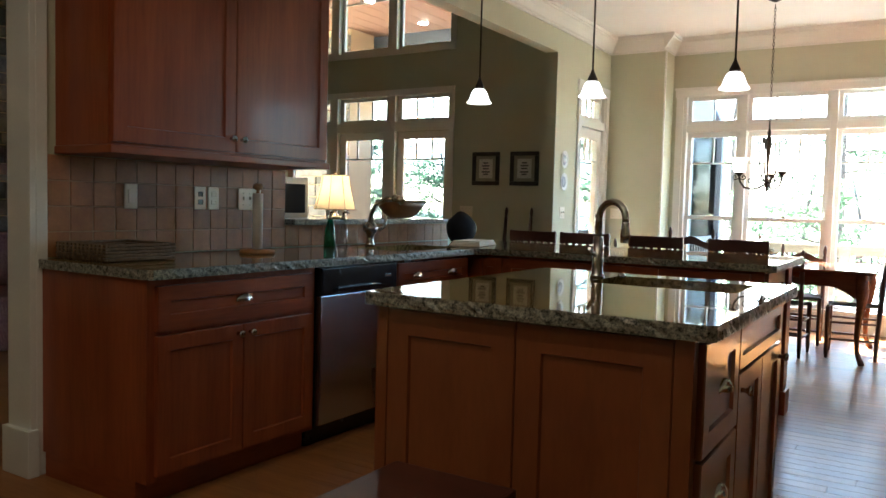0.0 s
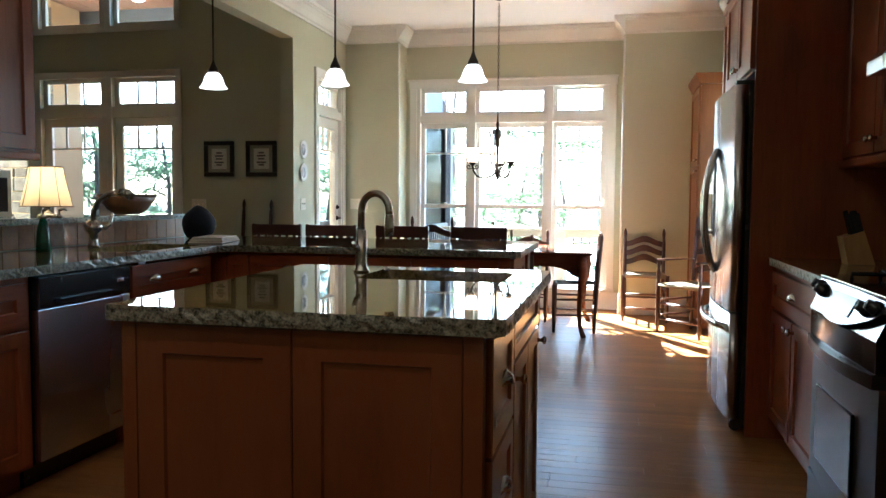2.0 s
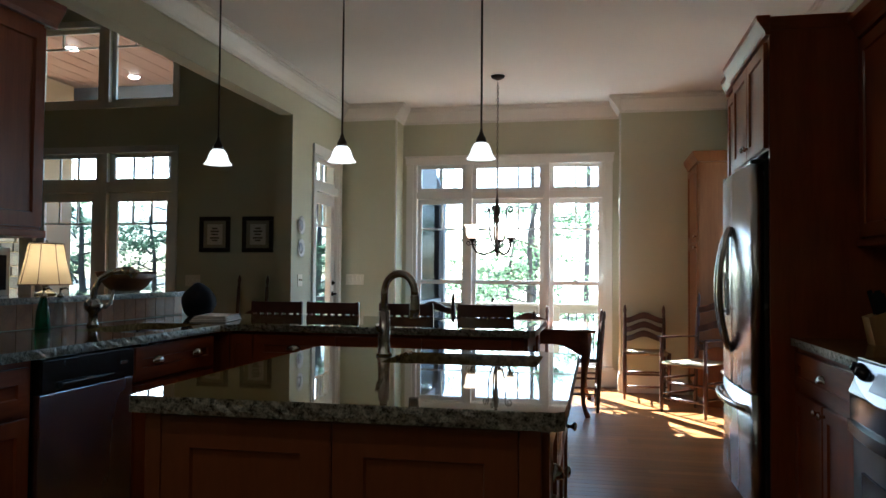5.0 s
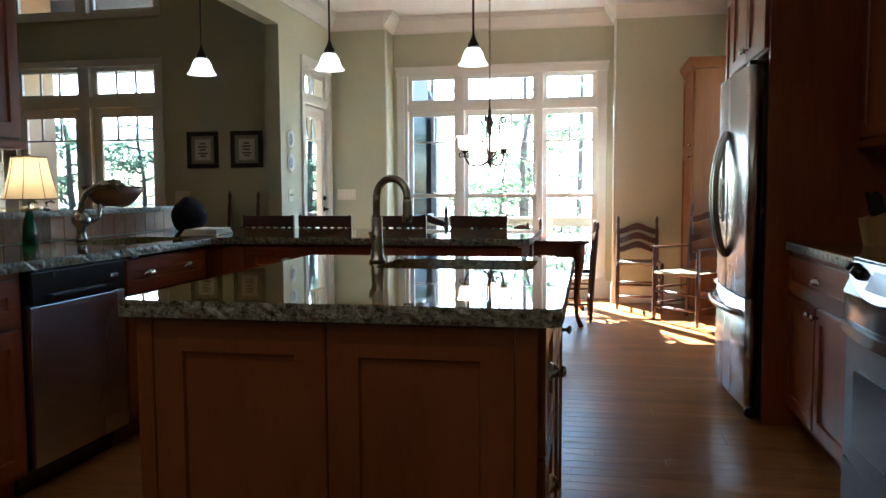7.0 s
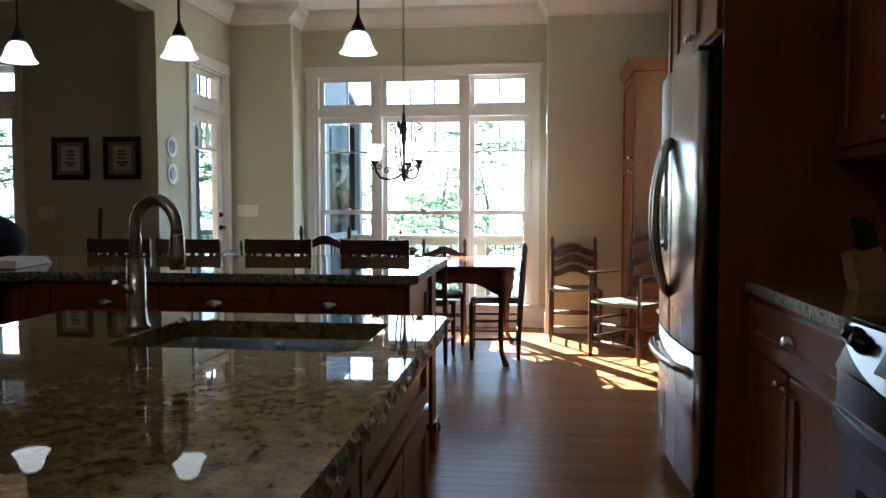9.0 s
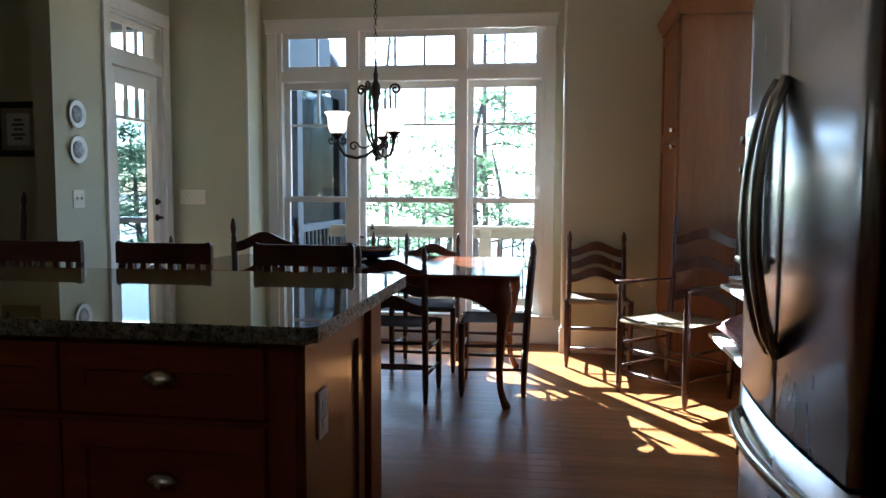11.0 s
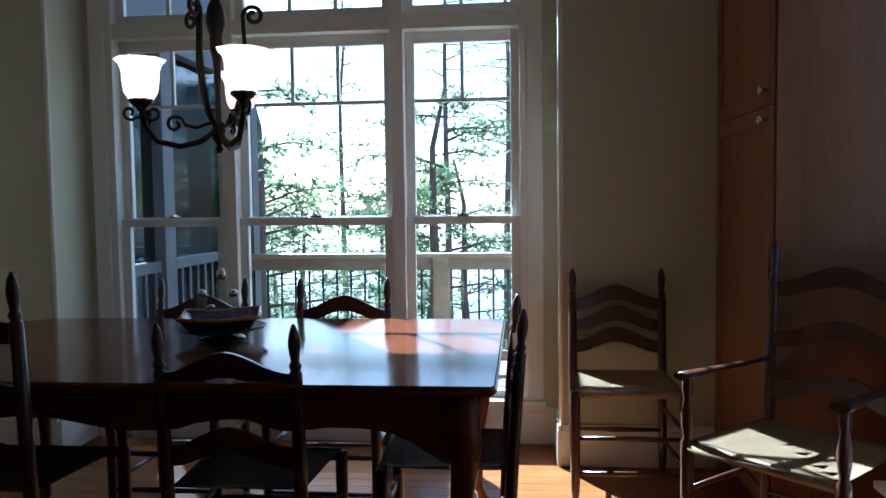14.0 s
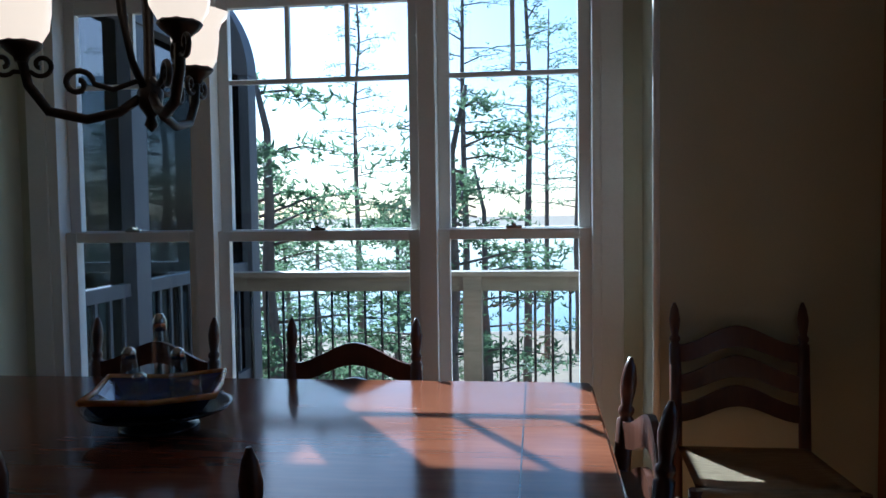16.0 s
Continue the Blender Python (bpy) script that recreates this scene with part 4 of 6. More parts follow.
panl = thing("refrigerator_surround", "tall cherry side of the refrigerator alcove", "cabinet")
part("side_panel", B(1.815, RIGHT_X - 0.002, 5.362, 5.392, 0.0, 2.44), CHERRY, panl)
FX = 1.735
fg = thing("refrigerator", "stainless french-door refrigerator with curved handles and a water dispenser", "refrigerator", Matrix.Translation((FX + 0.03, 6.305, 0)) @ FACE_W)
FW = 0.90
part("body", B(0.006, FW - 0.006, 0.03, 0.71, 0.03, 1.775), BLACK, fg, "dark grey cabinet body")


def bowed(x0, x1, z0, z1, bulge=0.022, base=0.03, n=12, whole=(0, 1)):
    """A door front that bows outward over the whole width of the appliance."""
    bm = bmesh.new()
    def out(x):
        s = (x - whole[0]) / (whole[1] - whole[0])
        e = min(1.0, (x - x0) / 0.02, (x1 - x) / 0.02)
        return -base - bulge * math.sin(math.pi * s) - 0.008 * math.sqrt(max(0.0, e)) + 0.008
    xs = [x0 + (x1 - x0) * k / n for k in range(n + 1)]
    xs = sorted(xs + [x0 + 0.006, x0 + 0.014, x1 - 0.006, x1 - 0.014])
    prism(bm, [(x, out(x)) for x in xs] + [(x1, 0.028), (x0, 0.028)], "z", z0, z1)
    for f in bm.faces:
        f.smooth = abs(f.normal.z) < 0.5 and len(f.verts) == 4
    bmesh.ops.recalc_face_normals(bm, faces=bm.faces[:])
    return bm


dl = part("left_door", bowed(0.004, FW / 2 - 0.003, 0.63, 1.775, whole=(0, FW)), STEEL, fg, "brushed steel door with a dispenser")
dr = part("right_door", bowed(FW / 2 + 0.003, FW - 0.004, 0.63, 1.775, whole=(0, FW)), STEEL, fg, "brushed steel door")
fz = part("freezer_drawer", bowed(0.004, FW - 0.004, 0.075, 0.618, whole=(0, FW)), STEEL, fg, "brushed steel freezer drawer")
for d, x, sgn in ((dl, FW / 2 - 0.035, -1), (dr, FW / 2 + 0.035, 1)):
    pts = [(x, -0.056, 0.80)] + [(x + sgn * 0.012 * math.sin(math.pi * k / 12), -0.062 - 0.062 * math.sin(math.pi * k / 12) ** 0.75, 0.80 + 0.68 * k / 12) for k in range(1, 12)] + [(x, -0.056, 1.48)]
    part("handle", tube(bmesh.new(), pts, [0.017] * 13, 12), CHROME, d, "bowed steel bar handle")
pts = [(0.06, -0.04, 0.545)] + [(0.06 + 0.78 * k / 12, -0.05 - 0.055 * math.sin(math.pi * k / 12) ** 0.6, 0.545) for k in range(1, 12)] + [(0.84, -0.04, 0.545)]
part("handle", tube(bmesh.new(), pts, 0.017, 12), CHROME, fz, "bowed steel bar handle")
dp = part("dispenser", B(0.10, 0.33, -0.063, -0.03, 0.985, 1.42, 0.01), STEEL, dl, "grey dispenser surround")
part("recess", B(0.12, 0.31, -0.066, -0.062, 1.03, 1.235, 0.003), BLACK_GLASS, dl, "black dispenser recess")
for z in (1.30, 1.36):
    part("keypad", B(0.14, 0.29, -0.066, -0.062, z, z + 0.022, 0.002), BLACK_GLASS, dl)
part("drip_tray", B(0.115, 0.315, -0.085, -0.06, 1.0, 1.022, 0.006), CHROME, dl)
part("hinge_cover", B(0.02, 0.10, -0.03, 0.08, 1.776, 1.80, 0.006), BLACK, fg)
part("hinge_cover", B(FW - 0.10, FW - 0.02, -0.03, 0.08, 1.776, 1.80, 0.006), BLACK, fg)
for x in (0.05, FW - 0.07):
    part("roller_foot", lathe(bmesh.new(), [(0.03, 0), (0.03, 0.03)], 12, (x, 0.015, 0.035), pose(0, 0, 0, 0, 90)), BLACK, fg)
part("grille", B(0.02, FW - 0.02, 0.0, 0.05, 0.03, 0.072), BLACK, fg)
wall_cabinet("wall_cabinet", "cherry shaker cabinet above the refrigerator", Matrix.Translation((1.815, 6.31, 0)) @ FACE_W, 0.915, 0.56, 0.70, 2, 1.84, 0.10, False)


def tall_cabinet(name, label, m, w, depth, split, height, side=None, wood=None):
    wood = wood or CHERRY
    c = thing(name, label, "cabinet", m)
    part("body", B(0, w, 0, depth, 0.09, height), wood, c)
    part("toe_kick", B(0.01, w - 0.01, 0.05, depth, 0, 0.09), wood, c)
    front(c, 0.008, 0.10, w - 0.016, split - 0.103, knob=(w - 0.05 if side != "l" else 0.03, split - 0.15), stile=min(0.06, w * 0.28), grain=wood)
    front(c, 0.008, split + 0.002, w - 0.016, height - split - 0.02, knob=(w - 0.05 if side != "l" else 0.03, 0.05), stile=min(0.06, w * 0.28), grain=wood)
    cr = prism(bmesh.new(), [(0, height), (-0.022, height), (-0.03, height + 0.03), (-0.055, height + 0.07), (-0.06, height + 0.1), (depth, height + 0.1), (depth, height)], "x", -0.001, w + 0.05)
    bmesh.ops.recalc_face_normals(cr, faces=cr.faces[:])
    part("crown_moulding", cr, wood, c)
    return c


tall_cabinet("pullout_cabinet", "narrow tall cherry cabinet beside the refrigerator", Matrix.Translation((1.845, 6.70, 0)) @ FACE_W, 0.385, 0.68, 1.33, 2.40, "l")
tall_cabinet("pantry_cabinet", "tall cherry pantry cabinet in the corner", Matrix.Translation((1.91, BACK_Y - 0.002, 0)) @ FACE_W, 0.74, 0.62, 1.525, 2.27, wood=PANTRYWOOD)

# ---- tiles and ledge ----
ledge = slab(bmesh.new(), [(-2.12, 4.43), (-1.745, 4.43), (-1.745, 6.24), (-2.12, 6.24)], 1.046, 1.078, None, 0.004, 12)
single("ledge_top", ledge, [GRANITE, GRANITE_EDGE], "granite ledge on the half wall behind the sink", "ledge")


def plate(name, label, cat, m, gangs, kind, h=0.115):
    w = 0.07 + 0.046 * (gangs - 1)
    p = thing(name, label, cat, m)
    part("plate", B(-w / 2, w / 2, -0.006, 0, -h / 2, h / 2, 0.003), IVORY, p)
    for k in range(gangs):
        x = (k - (gangs - 1) / 2) * 0.046
        if kind == "rocker":
            part("rocker", B(x - 0.016, x + 0.016, -0.010, -0.005, -0.033, 0.033, 0.003), IVORY, p)
        elif kind == "switch":
            part("toggle", B(x - 0.005, x + 0.005, -0.018, -0.005, -0.004, 0.014, 0.002), IVORY, p)
            for z in (-0.03, 0.03):
                part("screw", lathe(bmesh.new(), [(0.003, 0), (0.003, 0.001)], 8, (x, -0.0055, z), pose(0, 0, 0, 90)), CHROME, p)
        else:
            for z in (-0.02, 0.02):
                part("socket", B(x - 0.015, x + 0.015, -0.008, -0.005, z - 0.012, z + 0.012, 0.003), BLACK if kind == "dark" else IVORY, p)
    return p


TX = WALL_X + 0.013
for y, g, k, lab in ((3.40, 1, "rocker", "ivory rocker switch on the tiled wall"), (3.80, 1, "dark", "ivory phone and cable plate on the tiled wall"),
                     (3.885, 1, "outlet", "ivory outlet on the tiled wall"), (4.135, 3, "switch", "ivory triple switch on the tiled wall")):
    plate("wall_plate", lab, "switch" if "switch" in lab else "outlet", Matrix.Translation((TX, y, 1.185)) @ FACE_E, g, k)
plate("wall_plate", "ivory four-gang switch on the wall beside the porch door", "switch", pose(-1.66, BACK_Y, 1.135), 4, "switch")
plate("wall_plate", "ivory double switch on the wall by the opening", "switch", Matrix.Translation((WALL_X, 8.35, 1.135)) @ FACE_E, 2, "switch")
plate("wall_plate", "ivory switch on the great-room wall", "switch", pose(-3.02, GREAT_Y, 1.12), 3, "switch")


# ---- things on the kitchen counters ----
# rings round the added, unseen fill lamps
for cx, cy in FILL_CANS:
    r = thing("recessed_light", "unseen recessed light ring, added round a fill lamp", "ceiling light", pose(cx, cy, 3.079), "kitchen ceiling lights")
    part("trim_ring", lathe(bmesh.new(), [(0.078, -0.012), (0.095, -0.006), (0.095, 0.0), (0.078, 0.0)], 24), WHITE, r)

ph = thing("paper_towel_holder", "wooden paper towel holder with a nearly used-up roll", "paper towel holder", pose(-1.53, 3.93, 0.916))
part("base", lathe(bmesh.new(), [(0.085, 0), (0.088, 0.008), (0.084, 0.018), (0.0, 0.02)], 24), OAKLIGHT, ph, "light wood disc")
part("roll", lathe(bmesh.new(), [(0.026, 0.022), (0.026, 0.30)], 18), PAPER, ph, "white paper roll")
part("finial", lathe(bmesh.new(), [(0.008, 0.30), (0.008, 0.315), (0.024, 0.322), (0.027, 0.335), (0.018, 0.348), (0.0, 0.35)], 14), OAKLIGHT, ph)

bk = thing("wicker_tray", "low brown wicker tray standing on the counter", "basket", pose(-1.62, 3.20, 0.916))
wk = bmesh.new()
for x0, x1, y0, y1 in ((-0.17, 0.17, -0.17, -0.155), (-0.17, 0.17, 0.155, 0.17), (-0.17, -0.155, -0.155, 0.155), (0.155, 0.17, -0.155, 0.155)):
    for k in range(5):
        box(wk, x0 - 0.002 * (k % 2), x1 + 0.002 * (k % 2), y0 - 0.002 * (k % 2), y1 + 0.002 * (k % 2), 0.004 + k * 0.014, 0.016 + k * 0.014, 0.004)
part("rim", wk, WICKER, bk)
part("base", B(-0.155, 0.155, -0.155, 0.155, 0.002, 0.01), WICKER, bk)
for k in range(12):
    part("stake", tube(bmesh.new(), [(-0.15 + 0.0273 * k, -0.173, 0.0), (-0.15 + 0.0273 * k, -0.173, 0.072)], 0.004, 6), WICKER, bk)

for x, y, mat, lab in ((-1.63, 4.60, GREENGLASS, "green glass soap bottle beside the sink"), (-1.60, 4.68, CLEAR, "clear glass soap dispenser beside the sink")):
    bt = thing("soap_bottle", lab, "bottle", pose(x, y, 0.916))
    part("glass_body", lathe(bmesh.new(), [(0.034, 0), (0.036, 0.01), (0.030, 0.10), (0.018, 0.15), (0.014, 0.165)], 16), mat, bt)
    pm = lathe(bmesh.new(), [(0.016, 0.165), (0.016, 0.18), (0.006, 0.184), (0.006, 0.21)], 12)
    tube(pm, [(0, 0, 0.205), (0.03, 0.0, 0.212), (0.045, 0, 0.204)], [0.007, 0.006, 0.004], 8)
    part("pump", pm, CHROME, bt)

lamp = thing("table_lamp", "lit table lamp with a bell-shaped pleated cream shade", "lamp", pose(-2.00, 5.08, 1.079))
part("base", lathe(bmesh.new(), [(0.055, 0), (0.055, 0.01), (0.02, 0.02), (0.014, 0.04), (0.024, 0.06), (0.012, 0.085), (0.007, 0.10), (0.007, 0.2)], 16), CHROME, lamp)
sh = bmesh.new()
n = 40
rows = []
for r, z in ((0.138, 0.055), (0.135, 0.06), (0.117, 0.13), (0.100, 0.20), (0.088, 0.275), (0.085, 0.28)):
    rows.append([sh.verts.new(((r + 0.0025 * (k % 2)) * math.cos(2 * math.pi * k / n), (r + 0.0025 * (k % 2)) * math.sin(2 * math.pi * k / n), z)) for k in range(n)])
for a, b in zip(rows, rows[1:]):
    for k in range(n):
        sh.faces.new((a[k], a[(k + 1) % n], b[(k + 1) % n], b[k])).smooth = True
part("shade", sh, SHADE, lamp, "glowing cream fabric shade")
for nm, rr, z in (("lower_trim", 0.139, 0.056), ("upper_trim", 0.088, 0.279)):
    part(nm, tube(bmesh.new(), [(rr * math.cos(2 * math.pi * k / 32), rr * math.sin(2 * math.pi * k / 32), z) for k in range(33)], 0.0035, 6), BRONZE_WOOD, lamp, "brown shade trim")
for k in range(8):
    a = 2 * math.pi * (k + 0.5) / 8
    part("seam", tube(bmesh.new(), [(rr * math.cos(a), rr * math.sin(a), z) for rr, z in ((0.139, 0.057), (0.121, 0.13), (0.104, 0.20), (0.090, 0.278))], 0.002, 5), BRONZE_WOOD, lamp)
part("finial", lathe(bmesh.new(), [(0.005, 0.2), (0.005, 0.285), (0.010, 0.29), (0.0, 0.30)], 10), CHROME, lamp)

bw = thing("dough_bowl", "long carved dark wooden bowl on the ledge", "bowl", pose(-1.94, 5.74, 1.079))
bb = bmesh.new()
prof = [(0.10, 0.0), (0.16, 0.03), (0.21, 0.075), (0.245, 0.115), (0.235, 0.117), (0.19, 0.075), (0.13, 0.035), (0.0, 0.02)]
lathe(bb, prof, 28)
for v in bb.verts:
    v.co.x *= 0.62
    v.co.z += 0.25 * v.co.y ** 2
part("bowl", bb, BRONZE_WOOD, bw)
for k in range(3):
    g = bmesh.new()
    bmesh.ops.create_icosphere(g, subdivisions=2, radius=0.055)
    for v in g.verts:
        v.co = Vector((v.co.x, v.co.y * 1.25, v.co.z * 0.85)) + 0.006 * noise.noise_vector(v.co * 20 + Vector((k, 0, 0)))
    single("gourd", g, OAKLIGHT if k == 1 else BRONZE_WOOD, "dried brown gourd in the wooden bowl", "gourd", m=pose(-1.94, 5.64 + 0.11 * k, 1.165 + 0.008 * (k == 1)), group="gourds in the bowl")

hat = thing("baseball_cap", "dark navy cloth cap standing on the counter", "cap", pose(-1.60, 6.03, 0.916))
hc = bmesh.new()
bmesh.ops.create_uvsphere(hc, u_segments=20, v_segments=12, radius=0.105)
for v in hc.verts:
    v.co.z = max(v.co.z * 1.12, -0.10) + 0.10
    v.co += 0.016 * noise.noise_vector(v.co * 11)
for f_ in hc.faces:
    f_.smooth = True
part("crown", hc, NAVY, hat)
part("button", lathe(bmesh.new(), [(0.010, 0), (0.008, 0.006), (0.0, 0.008)], 10, (0, 0, 0.215)), NAVY, hat)

tw = bmesh.new()
for k in range(4):
    box(tw, -0.11 + 0.005 * k, 0.10 - 0.004 * k, -0.20 + 0.01 * k, 0.18 - 0.006 * k, 0.001 + 0.009 * k, 0.009 + 0.009 * k, 0.003)
single("folded_towel", tw, PAPER, "folded white dish towel on the counter", "towel", m=pose(-1.27, 5.66, 0.916, 0, 0, 12))

mw = thing("framed_photo", "white framed dark photograph standing on the ledge", "picture", pose(-2.03, 4.66, 1.079))
part("frame", B(-0.012, 0.0, -0.20, 0.19, 0.0, 0.25, 0.004), WHITE, mw, "white frame")
part("photo", B(0.0, 0.003, -0.17, 0.16, 0.03, 0.21), NAVY, mw, "dark blue photograph")

# plates on the wall by the porch door
for z in (1.665, 1.445):
    p = thing("wall_dish", "round white and blue decorative plate on the wall", "plate", Matrix.Translation((WALL_X, 8.35, z)) @ pose(0, 0, 0, 0, 90, 0), "plates on the wall")
    part("rim", lathe(bmesh.new(), [(0.05, 0.004), (0.085, 0.012), (0.09, 0.016), (0.084, 0.018), (0.055, 0.010)], 28), CHINA, p)
    part("well", lathe(bmesh.new(), [(0.055, 0.006), (0.055, 0.0105), (0.0, 0.0115)], 28), PLATEBLUE, p, "blue patterned centre")

# framed pictures
for x in (-2.782, -2.320):
    fr = thing("framed_print", "black framed print with a grey-cream mat", "picture", pose(x, GREAT_Y, 1.585), "prints on the wall")
    w, h, b = 0.165, 0.178, 0.042
    fb = bmesh.new()
    box(fb, -w, w, -0.026, 0, h - b, h, 0.006), box(fb, -w, w, -0.026, 0, -h, -h + b, 0.006)
    box(fb, -w, -w + b, -0.026, 0, -h + b, h - b, 0.006), box(fb, w - b, w, -0.026, 0, -h + b, h - b, 0.006)
    part("frame", fb, FRAMEBLACK, fr)
    part("mat_board", B(-w + b, w - b, -0.010, -0.001, -h + b, h - b), MATBOARD, fr)
    part("print", B(-0.082, 0.082, -0.013, -0.009, -0.102, 0.102), PAPER, fr, "pale print")
    ink = bmesh.new()
    for z, u in ((0.06, 0.03), (0.03, 0.045), (0.0, 0.035), (-0.035, 0.05), (-0.06, 0.03)):
        box(ink, -u, u, -0.0145, -0.0125, z - 0.008, z + 0.008, 0.001)
    part("drawing", ink, INK, fr, "grey drawn motifs")
    gl = part("glazing", B(-w + b, w - b, -0.018, -0.016, -h + b, h - b), GLASS, fr)


# ---- pendants and chandelier ----
def pendant(x, y):
    p = thing("pendant_lamp", "lit bell-shaped white glass pendant on a bronze rod", "pendant lamp", pose(x, y, 0), "pendants over the peninsula")
    part("canopy", lathe(bmesh.new(), [(0.006, 3.045), (0.035, 3.05), (0.06, 3.062), (0.065, 3.079)], 20), IRON, p)
    part("rod", tube(bmesh.new(), [(0, 0, 2.09), (0, 0, 3.05)], 0.0065, 8), IRON, p, "dark bronze rod")
    part("socket", lathe(bmesh.new(), [(0.034, 2.025), (0.033, 2.045), (0.020, 2.07), (0.010, 2.095), (0.007, 2.11)], 16), IRON, p)
    part("bulb", lathe(bmesh.new(), [(0.0, 1.945), (0.020, 1.952), (0.029, 1.972), (0.024, 1.995), (0.014, 2.015), (0.013, 2.03)], 14), BULB, p, "lit warm bulb")
    part("shade", lathe(bmesh.new(), [(0.092, 1.925), (0.089, 1.929), (0.076, 1.945), (0.067, 1.965), (0.058, 1.995), (0.045, 2.017), (0.028, 2.030)], 28), OPAL, p, "glowing white glass bell")


PEND_Y = 6.06
for x in (-1.495, -0.632, 0.273):
    pendant(x, PEND_Y)


def spiral(c, r0, turns, start, flip=1, n=22):
    """A flat scroll in the local x-z plane."""
    return [(c[0] + r0 * (1 - 0.75 * k / n) * math.cos(start + flip * turns * 2 * math.pi * k / n), 0, c[1] + r0 * (1 - 0.75 * k / n) * math.sin(start + flip * turns * 2 * math.pi * k / n)) for k in range(n + 1)]


ch = thing("chandelier", "dark iron scroll chandelier with three lit amber glass cups", "chandelier", pose(0.06, 8.53, -0.09))
part("canopy", lathe(bmesh.new(), [(0.006, 3.125), (0.03, 3.135), (0.06, 3.150), (0.066, 3.169)], 20), IRON, ch)
chn = bmesh.new()
z, k = 2.10, 0
while z < 3.11:
    ring = [(0.009 * math.cos(a), 0.0, 0.019 * math.sin(a)) for a in np.linspace(0, 2 * math.pi, 9)]
    tube(chn, [((p[0], 0, z + p[2]) if k % 2 == 0 else (0, p[0], z + p[2])) for p in ring], 0.0025, 5)
    z, k = z + 0.030, k + 1
part("chain", chn, IRON, ch, "long iron chain")
part("column", lathe(bmesh.new(), [(0.0, 1.46), (0.014, 1.475), (0.008, 1.49), (0.022, 1.51), (0.026, 1.54), (0.012, 1.57), (0.010, 1.66), (0.013, 1.76), (0.022, 1.80), (0.020, 1.84), (0.032, 1.88), (0.026, 1.93), (0.012, 1.96), (0.016, 1.99), (0.008, 2.02), (0.006, 2.09)], 14), IRON, ch)
for a in (200, 310, 92):
    turn = pose(0, 0, 0, 0, 0, a)
    arm = tube(bmesh.new(), [(0.02, 0, 1.53), (0.06, 0, 1.50), (0.12, 0, 1.485), (0.19, 0, 1.50), (0.225, 0, 1.55), (0.235, 0, 1.60)], 0.010, 8)
    tube(arm, [(0.02, 0, 1.565), (0.07, 0, 1.545)] + spiral((0.135, 1.555), 0.03, 1.2, math.pi, -1), 0.006, 6)
    tube(arm, [(0.235, 0, 1.575)] + spiral((0.270, 1.590), 0.024, 1.1, math.pi * 1.2, 1), 0.005, 6)
    tube(arm, [(0.235, 0, 1.575)] + spiral((0.200, 1.590), 0.024, 1.1, -math.pi * 0.2, -1), 0.005, 6)
    ar = part("arm", arm, IRON, ch, "scrolled iron arm", turn)
    part("cup", lathe(bmesh.new(), [(0.012, 1.595), (0.016, 1.605), (0.034, 1.62), (0.040, 1.628), (0.036, 1.634)], 16, (0.235, 0, 0)), IRON, ar)
    shd = lathe(bmesh.new(), [(0.038, 1.632), (0.052, 1.655), (0.057, 1.69), (0.058, 1.72), (0.066, 1.742), (0.080, 1.756), (0.079, 1.759)], 8, (0.235, 0, 0))
    part("shade", shd, OPAL_WARM, ar, "glowing flared amber-white glass cup")
    up = tube(bmesh.new(), [(0.02, 0, 1.55), (0.055, 0, 1.60), (0.080, 0, 1.68), (0.092, 0, 1.78), (0.088, 0, 1.86)] + spiral((0.120, 1.905), 0.034, 1.35, math.pi, -1), 0.0075, 6)
    part("scroll", up, IRON, ch, "upper iron scroll", pose(0, 0, 0, 0, 0, a + 60))


# ---- chairs ----
def slat(bm, w, y, z, h, arch, bow, t=0.014, n=14, cut=0.92):
    """A bowed ladder slat with an arched upper edge."""
    rows = []
    for k in range(n + 1):
        s = -1 + 2 * k / n
        rise = arch * (0.5 + 0.5 * math.cos(math.pi * max(-1, min(1, s * 1.05))))
        yy = y + bow * (1 - s * s)
        zt, zb = z + h * (0.85 + 0.15 * (1 - abs(s))) + rise, z + rise * cut
        rows.append([bm.verts.new((s * w / 2, yy + d, q)) for d, q in ((-t / 2, zb), (-t / 2, zt), (t / 2, zt), (t / 2, zb))])
    for a, b in zip(rows, rows[1:]):
        for i in range(4):
            bm.faces.new((a[i], b[i], b[(i + 1) % 4], a[(i + 1) % 4]))
    bm.faces.new(rows[0]), bm.faces.new(rows[-1][::-1])
    bmesh.ops.recalc_face_normals(bm, faces=bm.faces[:])
    return bm


def post(x, y, h, top_y, finial=True):
    """A turned back post with an acorn finial, leaning back a little."""
    bm = bmesh.new()
    prof = [(0.013, 0.0), (0.018, 0.10), (0.019, 0.5), (0.018, h - 0.13), (0.012, h - 0.125), (0.017, h - 0.115), (0.017, h - 0.108), (0.011, h - 0.10), (0.016, h - 0.07), (0.0175, h - 0.05), (0.012, h - 0.02), (0.004, h)]
    lathe(bm, prof, 10)
    for v in bm.verts:
        v.co.x += x
        v.co.y += y + (top_y - y) * (v.co.z / h) ** 1.5
    return bm


